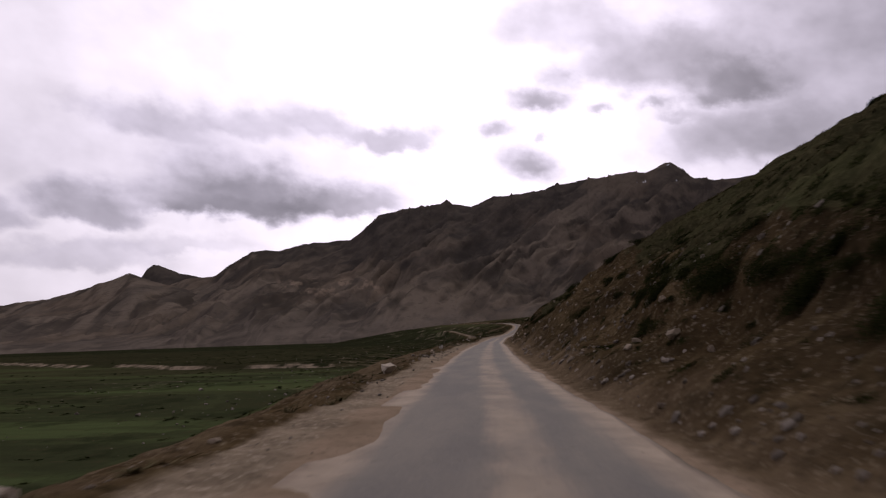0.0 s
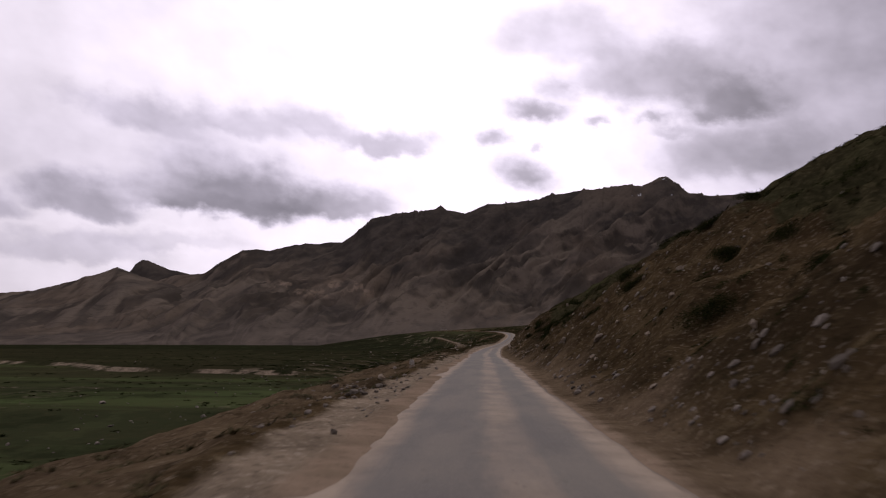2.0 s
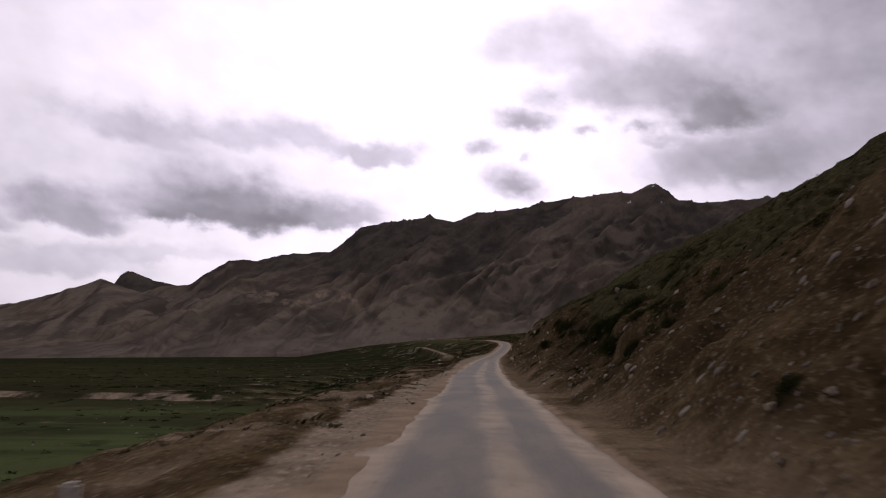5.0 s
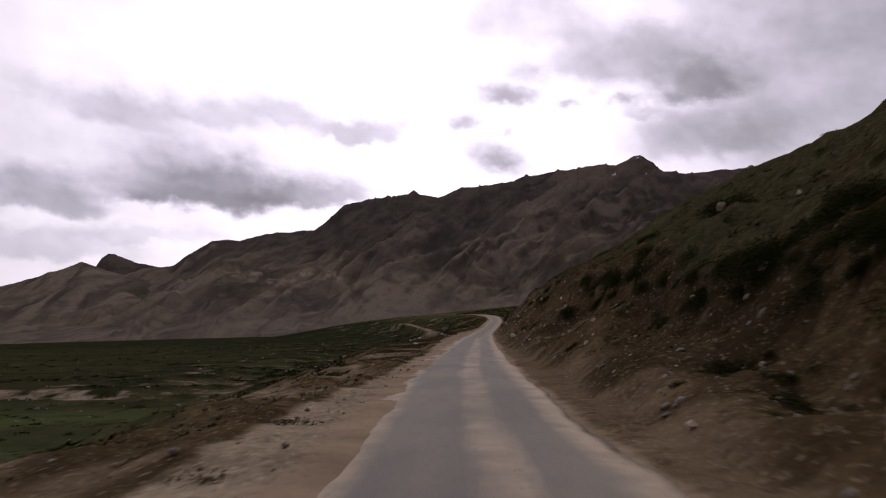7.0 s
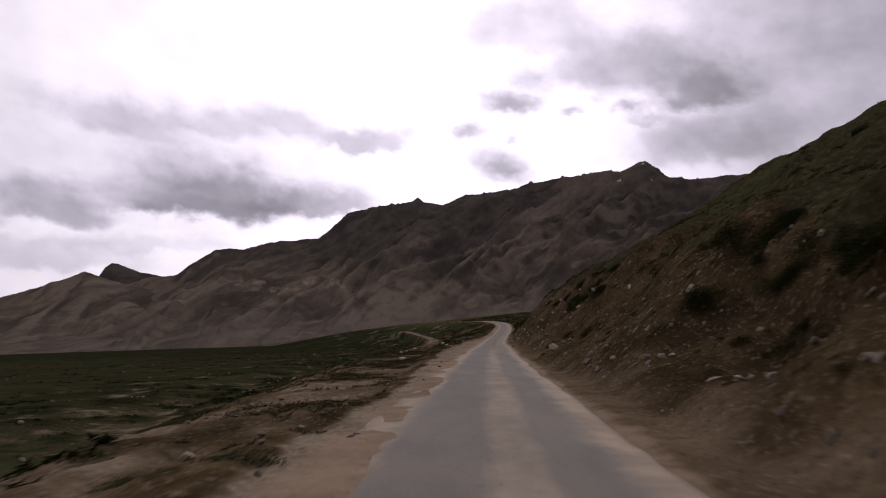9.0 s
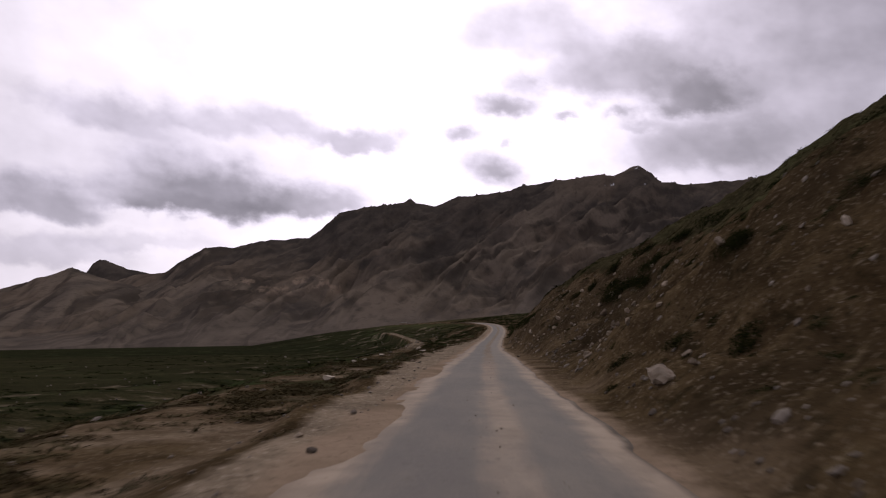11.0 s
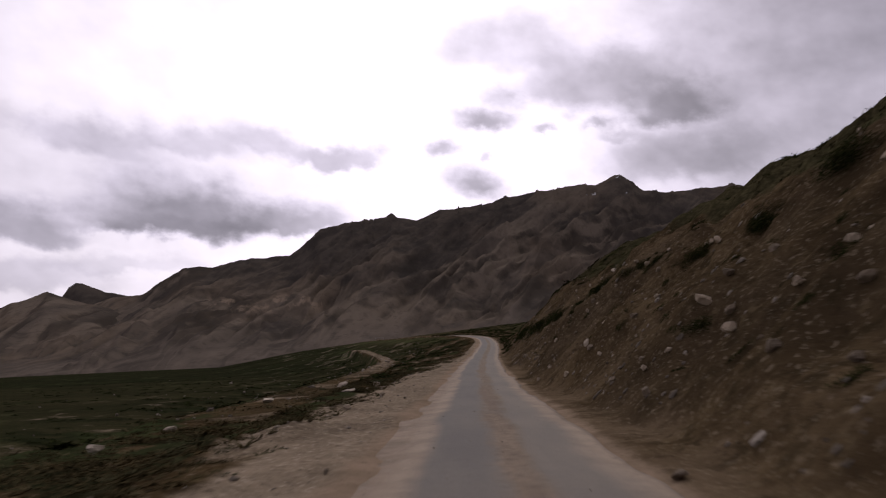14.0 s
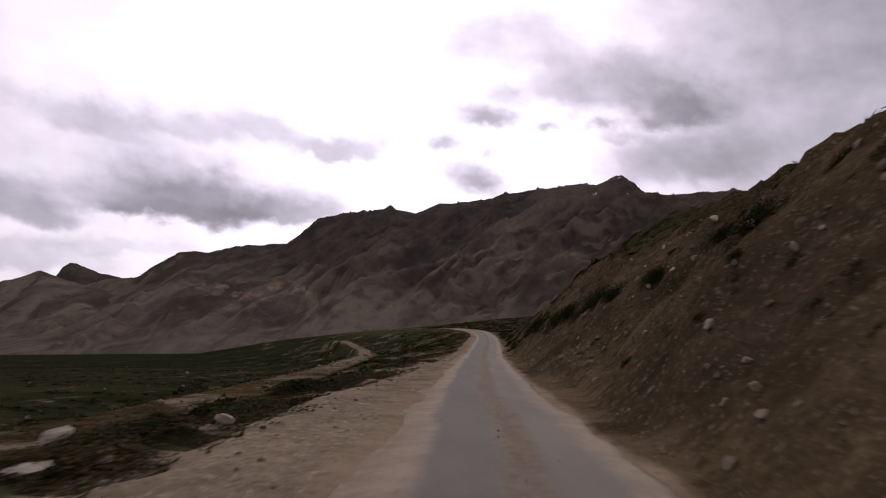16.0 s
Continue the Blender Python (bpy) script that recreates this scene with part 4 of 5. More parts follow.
def build_stones():
    for i, (y, d, w, h) in enumerate(BOULDERS):
        ob = lay(new("boulder", PALE_MESHES[i % 3]), float(axis_x(y)) + d, y, rng.uniform(0, 6.28), (w, w, h), 0.06 * h)
        tagged(ob, "pale worn boulder lying beside the road", "boulder", "boulders beside the road")
    for i, (y, d, w) in enumerate(STONES_A + STONES_B + STONES_C + STONES_D + STONES_E):
        big = w > 0.33
        k = 0.8 if big else 1.0
        mesh = PALE_MESHES[i % 3] if big and i % 5 == 0 else STONE_MESHES[i % 7]
        ob = lay(new("stone", mesh), float(axis_x(y)) + d, y, rng.uniform(0, 6.28), (k * 1.05 * w, k * 0.85 * w, k * w * rng.uniform(0.5, 0.8)), 0.1 * w)
        tagged(ob, "large pale broken stone lodged in the earth slope" if big else "pale broken stone lodged in the earth slope", "stone", "stones along the road")
    for i, (y, d, w, h) in enumerate(VERGE_STONES):
        ob = lay(new("stone", PALE_MESHES[i % 3] if w > 0.4 else STONE_MESHES[i % 7]), float(axis_x(y)) + d, y, rng.uniform(0, 6.28), (w, 0.8 * w, h), 0.1 * h)
        tagged(ob, "broken brown-grey stone lying on the gravel verge", "stone", "stones along the road")
    spots = []
    for _ in range(150):
        y = rng.uniform(8, 262)
        thick = 1.0 if (50 < y < 78 or 130 < y < 145 or y > 160) else 0.3
        if rng.uniform() > thick:
            continue
        u = 0.2 + rng.beta(1.1, 1.9) * (float(cut_height(y)) / 0.86 + 0.5)
        spots.append((float(axis_x(y) + toe(y)) + u, y, rng.choice([0.14, 0.2, 0.28, 0.40], p=[0.4, 0.32, 0.2, 0.08])))
    for _ in range(14):
        y = rng.uniform(10, 262)
        spots.append((float(axis_x(y)) + min(-2.3, rng.normal(-0.3, 0.8) - float(shoulder(y))), y, rng.choice([0.14, 0.2, 0.3], p=[0.65, 0.28, 0.07])))
    for i, (x, y, w) in enumerate(spots):
        w *= rng.uniform(0.8, 1.25)
        h = w * rng.uniform(0.35, 0.6)
        ob = lay(new("stone", STONE_MESHES[i % 7]), x, y, rng.uniform(0, 6.28), (w, w, h), 0.2 * h)
        tagged(ob, "small broken stone resting on loose earth", "stone", "stones along the road")


def scatter_mesh(name, forms, places, material, label, category, smooth=False):
    """One mesh of many small copies; places: x, y, z, turn, width, height, lean x, lean y."""
    cos, fac, base = [], [], 0
    for k, (x, y, z, a, w, h, lx, ly) in enumerate(places):
        co, faces = forms[k % len(forms)]
        c, s = math.cos(a), math.sin(a)
        p = np.empty_like(co)
        p[:, 0] = (co[:, 0] * c - co[:, 1] * s) * w
        p[:, 1] = (co[:, 0] * s + co[:, 1] * c) * w
        p[:, 2] = co[:, 2] * h + lx * p[:, 0] + ly * p[:, 1]
        cos.append(p + (x, y, z))
        fac.append(np.asarray(faces) + base)
        base += len(co)
    me = raw_mesh(name, np.concatenate(cos), np.concatenate(fac).tolist(), material, smooth)
    return tagged(new(name, me), label, category, kind="stuff")


def lean_of(x, y):
    e = 0.7
    most = np.where(x > axis_x(y), 0.9, 0.3)
    return np.clip((ground(x + e, y) - ground(x - e, y)) / (2 * e), -most, most), np.clip((ground(x, y + e) - ground(x, y - e)) / (2 * e), -0.5, 0.5)


def build_rubble():
    n = 7000
    y = rng.uniform(6, 300, n)
    u = 0.1 + rng.beta(0.9, 1.6, n) * (cut_height(y) / 0.86 + 1.5)
    x = axis_x(y) + toe(y) + u
    m = 2600
    y2 = np.where(np.arange(m) < 320, rng.uniform(42, 68, m), rng.uniform(6, 330, m))
    x2 = axis_x(y2) + np.minimum(rng.normal(-0.2, 0.9, m) - shoulder(y2), -2.1)
    far = 2400
    y3 = rng.uniform(50, 430, far)
    x3 = axis_x(y3) - shoulder(y3) - 2 - rng.gamma(1.4, 13.0, far)
    x, y = np.concatenate([x, x2, x3]), np.concatenate([y, y2, y3])
    keep = fbm(x / 5.0, y / 5.0, 2, 200) + rng.uniform(-0.6, 0.6, len(x)) > -0.1
    keep &= (x < axis_x(y)) | (y < 84) | (y > 130) | (rng.uniform(size=len(x)) < 0.55)
    x, y = x[keep], y[keep]
    z = ground(x, y)
    lx, ly = lean_of(x, y)
    w = np.minimum(0.05 + rng.exponential(0.055, len(x)), 0.24)
    w = np.where((x < axis_x(y)) & (x > axis_x(y) - 6) & ((y < 42) | (y > 68)), 0.6 * w, w)
    w = w * np.where(y > 60, 1 + step(-6, -20, x - axis_x(y)) * rng.uniform(0.2, 2.6, len(x)), 1.0)
    places = [(x[i], y[i], z[i] - 0.15 * w[i], rng.uniform(0, 6.28), w[i], w[i] * rng.uniform(0.4, 0.75), lx[i], ly[i]) for i in range(len(x))]
    for _ in range(300):
        yy = 130 + 110 * rng.uniform() ** 0.8
        off = rng.normal(0.32, 0.22) if rng.uniform() < 0.6 else rng.uniform(-1.2, 1.4)
        ww = min(0.012 + rng.exponential(0.010), 0.045)
        places.append((float(axis_x(yy)) + off, yy, float(rise(yy)) + 0.078, rng.uniform(0, 6.28), ww, ww * 0.6, 0.0, 0.017))
    scatter_mesh("rubble", [stone_form(90 + i, 1) for i in range(5)], places, RUBBLE, "small loose stones scattered over earth and gravel", "rubble")


# ---------------------------------------------------------------- plants
def bush_forms(seed, leaves, leaf, height=0.75):
    """Leaves and twigs of a low round bush, 1 m wide; arrays of both."""
    r = np.random.RandomState(seed)
    humps = [(r.uniform(-0.28, 0.28), r.uniform(-0.28, 0.28), r.uniform(0.20, 0.34), r.uniform(0.6, 1.0)) for _ in range(7)]
    co, faces = [], []
    for i in range(leaves):
        hx, hy, hr, hh = humps[i % 7]
        d = r.normal(size=3)
        d /= np.linalg.norm(d)
        d[2] = abs(d[2]) * 1.0
        rad = hr * r.uniform(0.55, 1.12)
        p = np.array([hx + d[0] * rad, hy + d[1] * rad, max(0.02, d[2] * rad * height / 0.45 * hh + 0.05)])
        a = d + 0.8 * r.normal(size=3)
        a /= np.linalg.norm(a)
        b = np.cross(a, r.normal(size=3))
        b /= np.linalg.norm(b) + 1e-9
        s = leaf * r.uniform(0.6, 1.5)
        k = len(co)
        co += [p - b * s * 0.45, p + a * s * 0.5 - b * s * 0.1, p + a * s * 1.3, p + b * s * 0.5]
        faces.append([k, k + 1, k + 2, k + 3])
    tco, tfaces = [], []
    for i in range(14):
        hx, hy, hr, hh = humps[i % 7]
        tip = np.array([hx + r.uniform(-0.15, 0.15), hy + r.uniform(-0.15, 0.15), height * hh * 0.62])
        root = np.array([hx * 0.25, hy * 0.25, -0.05])
        side = np.array([tip[1] - root[1], root[0] - tip[0], 0.0])
        side = side / (np.linalg.norm(side) + 1e-6) * 0.014
        off = np.array([0, 0, 0.014])
        k = len(tco)
        tco += [root - side, root + side, root + off, tip]
        tfaces += [[k, k + 1, k + 3], [k + 1, k + 2, k + 3], [k + 2, k, k + 3]]
    return (np.array(co), faces), (np.array(tco), tfaces)


def bush_kit(kind, material, count, leaves, leaf, height):
    kit = []
    for i in range(count):
        (lc, lf), (tc, tf) = bush_forms(300 + i + len(kind), leaves, leaf, height)
        kit.append((raw_mesh("foliage", lc, lf, material), raw_mesh("stem", tc, tf, WOOD)))
    return kit


SHRUB_KIT = bush_kit("shrub", SHRUB_LEAF, 5, 1500, 0.038, 0.62)
MOUND_KIT = bush_kit("mound", SHRUB_LEAF, 4, 5200, 0.019, 0.62)
SAGE_KIT = bush_kit("sage_bush", SAGE_LEAF, 4, 1400, 0.034, 0.55)


def bush(kind, kit, k, x, y, w, h, label, group):
    top = tagged(new(kind), label, kind.replace("_", " "), group)
    z = float(ground(x, y)) - 0.04 - 0.13 * w
    lx, ly = lean_of(np.array([x]), np.array([y]))
    tilt = Vector((-float(lx[0]) * 0.8, -float(ly[0]) * 0.8, 1)).normalized()
    q = Vector((0, 0, 1)).rotation_difference(tilt) @ Euler((0, 0, rng.uniform(0, 6.28))).to_quaternion()
    top.matrix_world = Matrix.LocRotScale((x, y, z), q, (w, w, h / 0.62))
    for name, mesh in zip(("foliage", "stem"), kit[k % len(kit)]):
        part_ob = new(name, mesh)
        part_ob.parent = top
    return top


# dark shrubs on the slope, some standing for shaded hollows, stretch by stretch: metres along the road, out from its
# line, width, height
SHRUBS_A = [(20.1, 5.1, 0.3, 0.2), (21.5, 6.7, 1.2, 0.9), (27.2, 7.5, 1.0, 0.7), (29.4, 5.0, 0.8, 0.5), (33.1, 8.2, 1.0, 0.8), (35.3, 7.5, 1.2, 1.0),
            (36.7, 8.4, 0.9, 0.8), (38.4, 7.1, 0.7, 0.5), (47.2, 6.3, 1.5, 0.9), (49.6, 9.4, 1.2, 0.9), (55.0, 9.1, 1.3, 0.8), (61.3, 7.0, 1.4, 0.9),
            (61.5, 10.7, 1.5, 0.8), (62.5, 13.0, 1.6, 0.7), (66.2, 6.0, 0.6, 0.8), (67.3, 8.0, 1.8, 1.0), (76.3, 6.9, 0.8, 1.1), (79.5, 13.3, 2.1, 0.9),
            (94.4, 4.7, 0.5, 0.3), (95.8, 4.0, 0.6, 0.3), (97.1, 5.4, 0.7, 0.8), (102.9, 4.8, 0.7, 0.5), (106.2, 4.1, 0.4, 0.3), (106.2, 10.7, 2.4, 1.2)]
SHRUBS_B = [(107.6, 5.6, 0.9, 0.9), (109.4, 9.2, 2.0, 1.3), (110.8, 7.9, 2.3, 1.4), (111.0, 13.0, 2.0, 0.9), (120.7, 4.2, 0.6, 0.4), (123.1, 11.3, 2.5, 1.7),
            (127.1, 7.2, 1.4, 0.7), (130.4, 13.0, 2.0, 0.9), (136.5, 6.3, 0.7, 0.3), (136.9, 9.4, 1.1, 1.1), (140.2, 6.4, 1.3, 1.3), (140.2, 9.2, 1.1, 1.1),
            (158.9, 5.5, 0.9, 0.6), (161.9, 4.8, 1.0, 0.3), (162.3, 3.4, 0.5, 0.4), (163.7, 7.0, 1.2, 0.9), (166.7, 13.0, 2.0, 0.9), (168.2, 3.8, 0.4, 0.2),
            (172.3, 13.0, 2.0, 0.9), (176.5, 7.1, 0.6, 0.6), (177.9, 5.2, 0.4, 0.3), (180.9, 4.4, 0.5, 0.3), (183.4, 10.0, 1.8, 0.9), (185.4, 5.0, 0.5, 0.5)]
SHRUBS_C = [(186.2, 9.4, 1.6, 0.8), (186.3, 13.6, 2.1, 1.3), (187.4, 12.0, 1.6, 1.1), (187.9, 10.4, 2.2, 1.1), (189.1, 9.7, 1.7, 1.0), (190.8, 8.8, 2.7, 1.8),
            (193.2, 8.7, 1.3, 0.6), (195.1, 13.0, 2.0, 0.9), (198.6, 12.0, 1.8, 1.1), (201.2, 5.6, 0.8, 0.4), (202.9, 10.5, 2.4, 1.0), (205.8, 9.3, 1.5, 1.1),
            (209.6, 8.4, 1.5, 1.0), (213.1, 7.5, 0.7, 0.4), (219.8, 9.6, 1.8, 0.8), (220.8, 8.9, 1.0, 0.6), (222.3, 8.2, 1.2, 0.5), (223.0, 4.5, 0.4, 0.2),
            (225.8, 9.2, 1.8, 0.7), (223.9, 5.5, 0.5, 0.3), (230.5, 8.6, 2.3, 1.2), (233.6, 8.6, 1.4, 0.9), (244.0, 8.5, 1.6, 1.2), (247.6, 7.3, 2.0, 1.2)]
SHRUBS_D = [(253.1, 7.4, 2.8, 1.2), (258.0, 7.2, 2.2, 1.1), (263.6, 6.7, 2.7, 1.6), (268.8, 6.4, 3.1, 1.3), (275.7, 5.6, 3.2, 1.4), (288.8, 5.8, 2.3, 1.8)]
# sage on the verge: metres along the road, out from its line, width, height
SAGES = [(21.5, -3.5, 0.5, 0.2), (25.6, -2.9, 0.45, 0.2), (47.8, -3.5, 0.7, 0.3), (51.3, -3.2, 0.6, 0.26), (56.4, -2.9, 0.6, 0.3), (81.0, -3.0, 0.85, 0.4), (89.6, -3.6, 0.5, 0.28),
         (93.8, -3.3, 0.85, 0.4), (95.9, -2.6, 0.55, 0.26), (99.6, -2.8, 0.95, 0.42), (105.1, -2.9, 1.2, 0.5), (116.4, -3.0, 0.6, 0.26), (124.3, -5.3, 0.5, 0.48), (127.2, -3.1, 0.95, 0.4)]
SAGES_FAR = [(130.2, -3.1, 0.95, 0.38), (142.2, -3.9, 0.8, 0.3), (167.2, -4.6, 0.8, 0.3), (168.9, -3.7, 0.65, 0.3), (169.2, -4.9, 1.3, 0.45), (193.1, -3.6, 0.55, 0.24), (196.2, -3.5, 0.9, 0.36),
             (205.8, -4.8, 0.55, 0.26), (212.8, -4.9, 0.95, 0.38), (213.1, -4.2, 0.6, 0.24), (219.2, -4.5, 0.9, 0.35), (224.7, -4.9, 0.8, 0.3)]


def build_bushes():
    for i, (y, d, w, h) in enumerate(SHRUBS_A + SHRUBS_B + SHRUBS_C + SHRUBS_D):
        dense = w > 1.0
        bush("shrub", MOUND_KIT if dense else SHRUB_KIT, i, float(axis_x(y)) + d, y, 1.15 * w, min(0.85 * h, 0.55 * w),
             "dense dark green shrub mound on the brow of the slope" if dense else "dark green low shrub clinging to the earth slope", "shrubs on the hillside")
    for i, (y, d, w, h) in enumerate(SAGES + SAGES_FAR):
        bush("sage_bush", SAGE_KIT, i, float(axis_x(y)) + d, y, 1.3 * w, 1.15 * h, "grey-green sage bush on the gravel shoulder", "sage bushes beside the road")
    for i in range(125):
        y = rng.uniform(12, 260) if i < 80 else rng.uniform(165, 265)
        x = float(axis_x(y) - shoulder(y)) - rng.gamma(1.7, 1.4) - 0.1
        w = rng.uniform(0.45, 1.3)
        bush("sage_bush", SAGE_KIT, i, x, y, w, w * rng.uniform(0.36, 0.5), "grey-green sage bush on the worn earth bank", "sage bushes beside the road")
    k = 0
    for y in np.concatenate([np.arange(6, 34, 1.1), np.arange(34, 92, 1.75), np.arange(92, 144, 1.1), np.arange(144, 320, 1.75)]):
        fringe = 0.85 if (y < 34 or 92 < y < 144) else 0.4
        if rng.uniform() > fringe or 203 < y < 240:
            continue
        x = float(axis_x(y) + toe(y) + cut_height(y) / face_slope(y)) + rng.normal(0.2, 0.7)
        w = rng.uniform(1.1, 2.2)
        hung = y < 34 or 92 < y < 144
        bush("shrub", MOUND_KIT if w > (1.3 if hung else 1.8) else SHRUB_KIT, k, x, float(y), w * (1.15 if hung else 1.0), w * rng.uniform(0.22, 0.36) * (0.75 if y > 150 else 1.25 if hung else 1.0), "dark green low shrub clinging to the earth slope", "shrubs on the hillside")
        k += 1
    # mounds added below the brow; their dark leaves stand for the hollow's shade
    for y in np.concatenate([np.arange(8, 33, 1.0), np.arange(94, 141, 1.0)]):
        x = float(axis_x(y) + toe(y) + cut_height(y) / face_slope(y)) - rng.uniform(0.5, 1.3)
        w = rng.uniform(0.9, 1.6)
        bush("shrub", MOUND_KIT, k, x, float(y), w, w * rng.uniform(0.3, 0.42), "dark shrub mound added in place of the shaded hollow under the turf's edge", "shrubs on the hillside")
        k += 1
    for _ in range(60):
        y = rng.uniform(6, 320)
        x = float(axis_x(y) + toe(y)) + rng.uniform(float(cut_height(y)) + 2, 32)
        w = rng.uniform(0.5, 1.6)
        bush("shrub", SHRUB_KIT, k, x, y, w, w * rng.uniform(0.35, 0.55), "dark green low shrub clinging to the earth slope", "shrubs on the hillside")
        k += 1
    for _ in range(35):
        y = rng.uniform(10, 330)
        x = float(axis_x(y) + toe(y)) + rng.uniform(0.3, max(1.5, float(cut_height(y))))
        w = rng.uniform(0.3, 0.8)
        bush("shrub", SHRUB_KIT, k, x, y, w, w * rng.uniform(0.4, 0.6), "dark green low shrub clinging to the earth slope", "shrubs on the hillside")
        k += 1


def tuft_form(seed, blades, spread_w=0.5):
    r = np.random.RandomState(seed)
    co, faces = [], []
    for _ in range(blades):
        a, d = r.uniform(0, 6.28), r.uniform(0, spread_w)
        p = np.array([math.cos(a) * d * 0.5, math.sin(a) * d * 0.5, -0.05])
        lean = np.array([math.cos(a), math.sin(a), 0]) * r.uniform(0.1, 0.6)
        side = np.array([-math.sin(a + 0.5), math.cos(a + 0.5), 0]) * r.uniform(0.05, 0.10)
        h = r.uniform(0.5, 1.0)
        k = len(co)
        co += [p - side, p + side, p + lean * 0.6 + (0, 0, h * 0.65), p + lean * 1.2 + (0, 0, h)]
        faces.append([k, k + 1, k + 2])
        faces.append([k + 1, k + 3, k + 2])
    return np.array(co), faces


def build_grass():
    forms = [tuft_form(400 + i, 9) for i in range(6)]
    n = 15000
    y = rng.uniform(2, 330, n)
    u = cut_height(y) / 0.86 - 0.8 + rng.beta(1.0, 1.7, n) * 26
    x = axis_x(y) + toe(y) + u
    keep = fbm(x / 4.0, y / 4.0, 2, 210) + rng.uniform(-0.5, 0.5, n) > -0.15
    x, y = x[keep], y[keep]
    z, (lx, ly) = ground(x, y), lean_of(x, y)
    places = [(x[i], y[i], z[i], rng.uniform(0, 6.28), rng.uniform(0.25, 0.6), rng.uniform(0.08, 0.22), lx[i], ly[i]) for i in range(len(x))]
    scatter_mesh("hillside_grass", forms, places, TURF, "sparse green-brown grass tufts on the upper hillside", "grass")
    n = 9000
    y = rng.uniform(2, 300, n)
    w = rng.exponential(5.5, n) + 0.2
    x = axis_x(y) - shoulder(y) - w
    keep = fbm(x / 3.0, y / 3.0, 2, 214) + rng.uniform(-0.45, 0.45, n) > 0.1 + 0.25 * step(185, 150, y)
    x, y = x[keep], y[keep]
    z, (lx, ly) = ground(x, y), lean_of(x, y)
    places = [(x[i], y[i], z[i], rng.uniform(0, 6.28), rng.uniform(0.25, 0.6), rng.uniform(0.07, 0.20), lx[i], ly[i]) for i in range(len(x))]
    scatter_mesh("verge_grass", forms, places, VERGE_GRASS, "dry grass tufts below the gravel shoulder", "grass")
    forms = [bush_forms(500 + i, 34, 0.17, 0.6)[0] for i in range(6)]
    n = 15000
    y = 5 + 430 * rng.uniform(0, 1, n) ** 0.75
    w = 3 + rng.exponential(26, n)
    x = axis_x(y) - shoulder(y) - w
    keep = fbm(x / 14.0, y / 5.0, 3, 218) + rng.uniform(-0.35, 0.35, n) > 0.05 + 0.38 * step(190, 130, y) * step(60, 30, w)
    keep &= on_old_track(x, y, 2.0, 2.6) < 0.5
    keep &= (past_terrace(x, y) > -4) | (rng.uniform(size=n) < 0.55)
    keep &= (fbm(x / 3.4, y / 4.6, 3, 92) < -0.03) | (y < 150) | (w > 60)
    x, y = x[keep], y[keep]
    z, (lx, ly) = ground(x, y), lean_of(x, y)
    places = [(x[i], y[i], z[i] - 0.03, rng.uniform(0, 6.28), rng.uniform(0.4, 1.4) * (1.3 if y[i] > 180 else 1.0), rng.uniform(0.22, 0.6), lx[i], ly[i]) for i in range(len(x))]
    m = 1500
    y4 = rng.uniform(285, 460, m)
    x4 = axis_x(y4) + toe(y4) + rng.exponential(14, m)
    lx4, ly4 = lean_of(x4, y4)
    z4 = ground(x4, y4)
    places += [(x4[i], y4[i], z4[i] - 0.03, rng.uniform(0, 6.28), rng.uniform(0.6, 1.9), rng.uniform(0.3, 0.8), lx4[i], ly4[i]) for i in range(m)]
    scatter_mesh("meadow_bushes", forms, places, MEADOW_LEAF, "low dark green bushes spread over the valley meadow", "bushes")


def build_scrub():
    forms = [bush_forms(540 + i, 150, 0.085, 0.5)[0] for i in range(6)]
    n = 2500
    y = np.where(np.arange(n) < 2100, rng.uniform(6, 330, n), rng.uniform(8, 42, n))
    low = (rng.uniform(size=n) < 0.55) & (np.arange(n) < 2100)
    u = np.where(low, rng.uniform(0.2, 1.0, n) * cut_height(y), cut_height(y) / 0.88 + rng.beta(1.0, 2.0, n) * 24 - 0.5)
    x = axis_x(y) + toe(y) + u
    z, (lx, ly) = ground(x, y), lean_of(x, y)
    w = np.where(low, rng.uniform(0.18, 0.55, n), rng.uniform(0.4, 1.1, n))
    places = [(x[i], y[i], z[i] - 0.03, rng.uniform(0, 6.28), w[i], w[i] * rng.uniform(0.3, 0.5), lx[i], ly[i]) for i in range(n)]
    scatter_mesh("hillside_scrub", forms, places, SHRUB_LEAF, "low dark scrub covering the hillside", "scrub")


# ---------------------------------------------------------------- small roadside works
def box_mesh(name, size, material, bevel=0.02, wobble=0.0, seed=0):
    bm = bmesh.new()
    bmesh.ops.create_cube(bm, size=1.0)
    for v in bm.verts:
        v.co = Vector((v.co.x * size[0], v.co.y * size[1], (v.co.z + 0.5) * size[2]))
    bmesh.ops.bevel(bm, geom=bm.edges[:], offset=bevel, segments=2, affect="EDGES")
    r = np.random.RandomState(seed)
    for v in bm.verts:
        v.co += Vector(r.uniform(-wobble, wobble, 3))
    me = bpy.data.meshes.new(name)
    bm.to_mesh(me)
    bm.free()
    me.materials.append(material)
    return me


def white_skin(n):
    mid = n.noise(spot(n), 6.0, 5, 0.65).outputs["Fac"]
    return n.mix(n.ramp(mid, 0.4, 0.65), (0.46, 0.43, 0.38), (0.28, 0.25, 0.21)), mid, 0.01


WHITEWASH = skin("weathered_whitewash", white_skin, 0.85, 0.2)


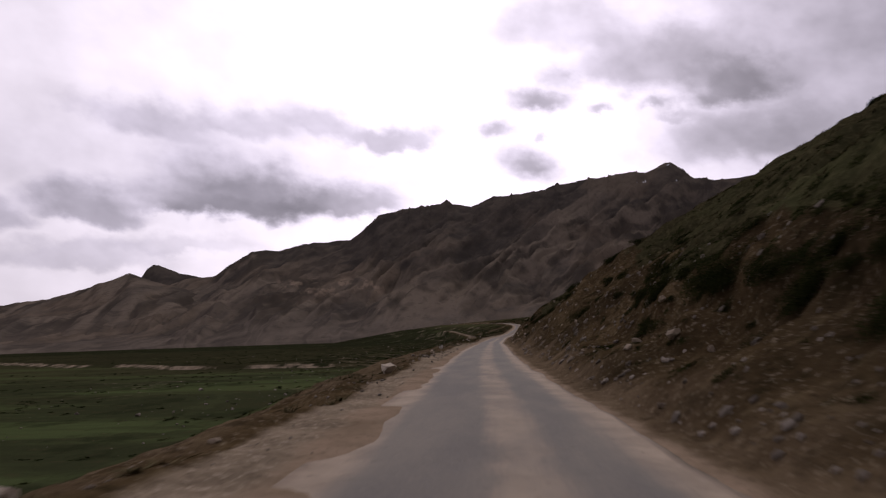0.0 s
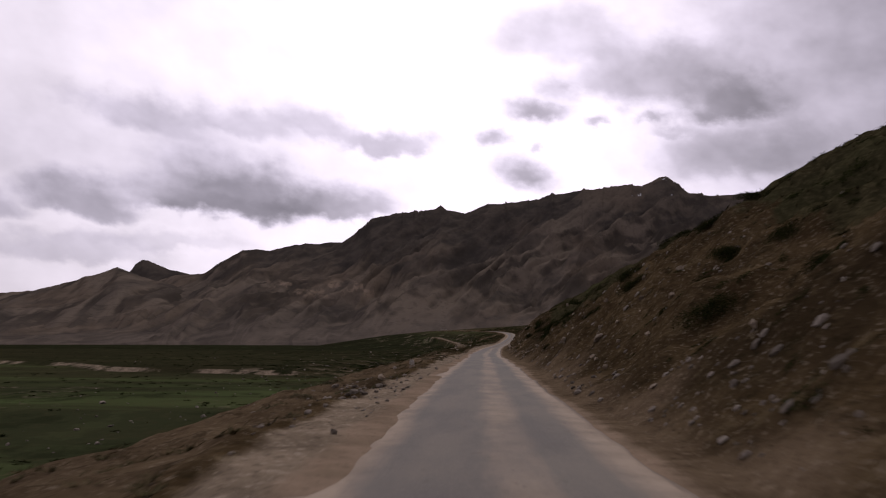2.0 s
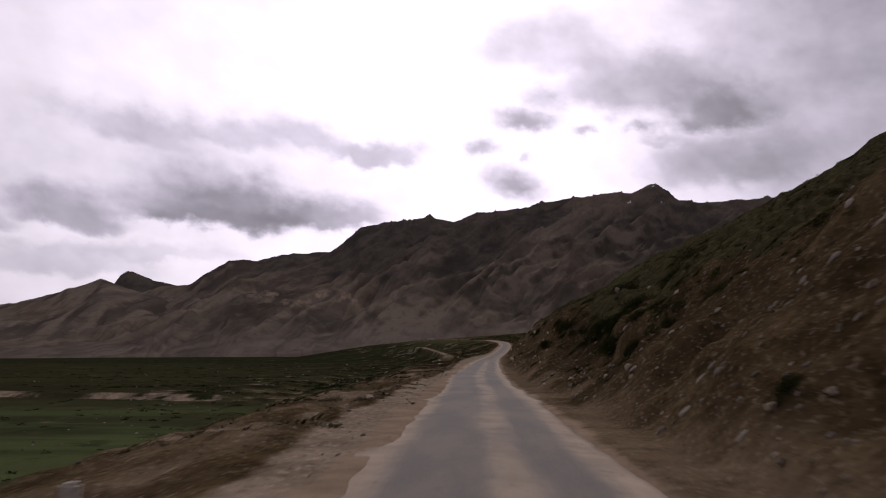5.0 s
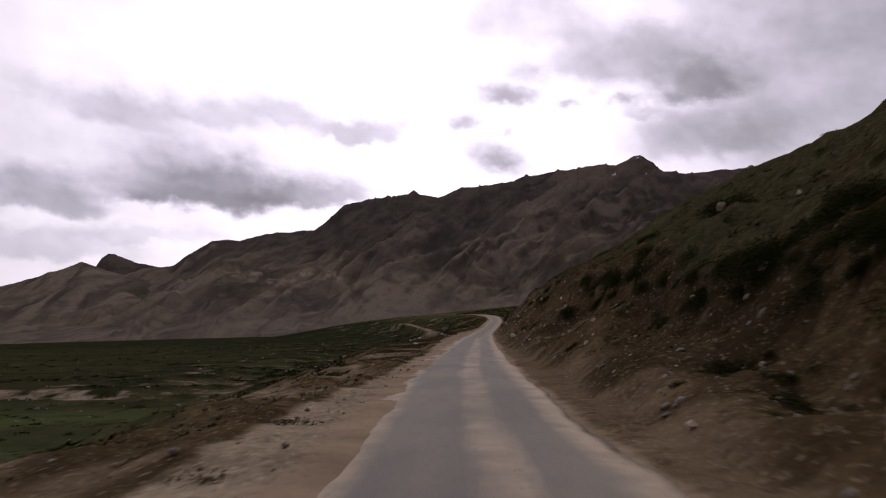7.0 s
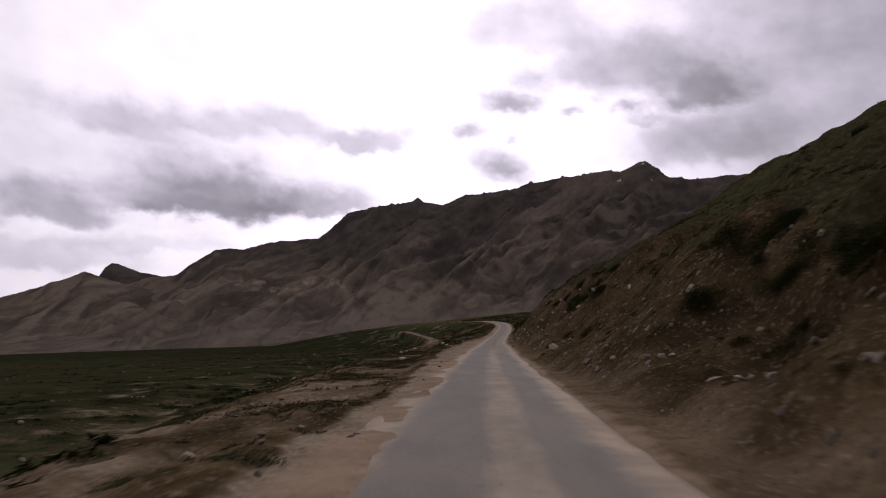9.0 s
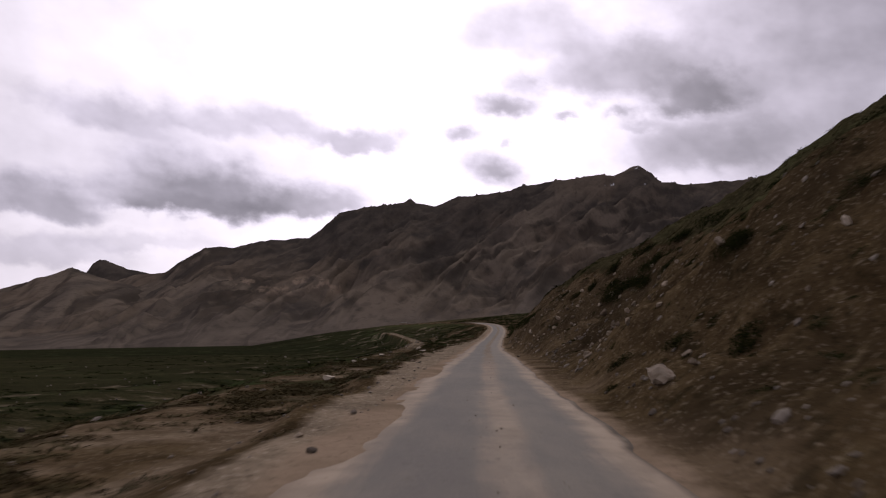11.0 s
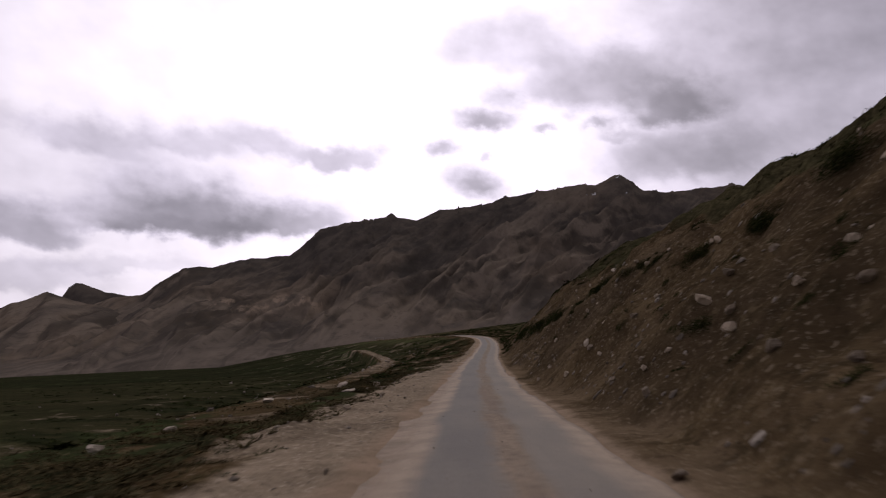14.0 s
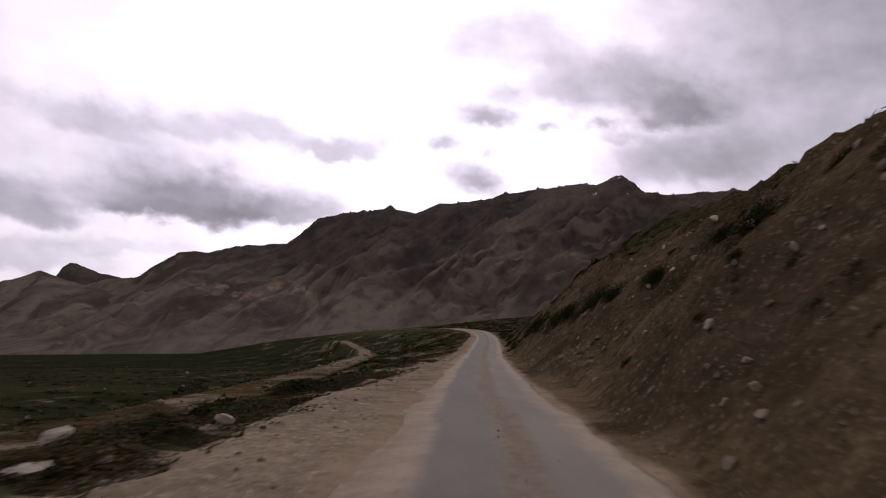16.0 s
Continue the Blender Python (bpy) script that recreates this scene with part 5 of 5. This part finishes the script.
def build_markers():
    for i, (x, y, h) in enumerate([(-5.2, 69.5, 0.36), (-5.7, 73.5, 0.32)]):
        top = tagged(new("marker_stone"), "weathered whitewashed marker stone beside the road", "marker stone", "marker stones beside the road")
        top.matrix_world = Matrix.LocRotScale((x, y, float(ground(x, y)) - 0.05), Euler((0.05, -0.04 + 0.1 * i, 0.3 * i)), None)
        foot = new("foot", box_mesh("foot", (0.32, 0.26, 0.16), STONE, 0.03, 0.012, i))
        foot.parent = top
        post = new("post", box_mesh("post", (0.20, 0.15, h), WHITEWASH, 0.035, 0.008, 5 + i))
        post.parent = top
        post.location.z = 0.10


def build_culvert():
    top = tagged(new("culvert"), "pale concrete culvert slab beside the far road", "culvert")
    x, y = -30.5, 530.0
    top.matrix_world = Matrix.LocRotScale((x, y, float(ground(x, y))), Euler((0, 0, 0.15)), None)
    for name, size, z, mat in (("headwall", (3.4, 0.5, 0.8), -0.1, STONE), ("slab", (4.0, 0.8, 0.22), 0.7, WHITEWASH)):
        ob = new(name, box_mesh(name, size, mat, 0.04, 0.015, 9))
        ob.parent = top
        ob.location.z = z


def build_cushions():
    forms = [bush_forms(560 + i, 230, 0.055, 0.55)[0] for i in range(6)]
    n = 4200
    y = rng.uniform(135, 390, n)
    w = 0.3 + np.where(rng.uniform(size=n) < 0.4, rng.gamma(2.0, 1.6, n), rng.gamma(1.5, 8.0, n))
    x = axis_x(y) - shoulder(y) - w
    keep = (fbm(x / 3.4, y / 4.6, 3, 92) + rng.uniform(-0.12, 0.12, n) < -0.08) & (on_old_track(x, y, 1.6, 2.2) * step(196, 226, y) < 0.5)
    x, y = x[keep], y[keep]
    z, (lx, ly) = ground(x, y), lean_of(x, y)
    places = [(x[i], y[i], z[i] - 0.03, rng.uniform(0, 6.28), rng.uniform(0.6, 2.2), rng.uniform(0.18, 0.45), lx[i], ly[i]) for i in range(len(x))]
    scatter_mesh("cushion_plants", forms, places, CUSHION_LEAF, "dark red-brown cushion plants on stony ground below the road", "cushion plants")


build_cushions()
build_markers()
build_culvert()
build_scrub()
build_stones()
build_rubble()
build_bushes()
build_grass()
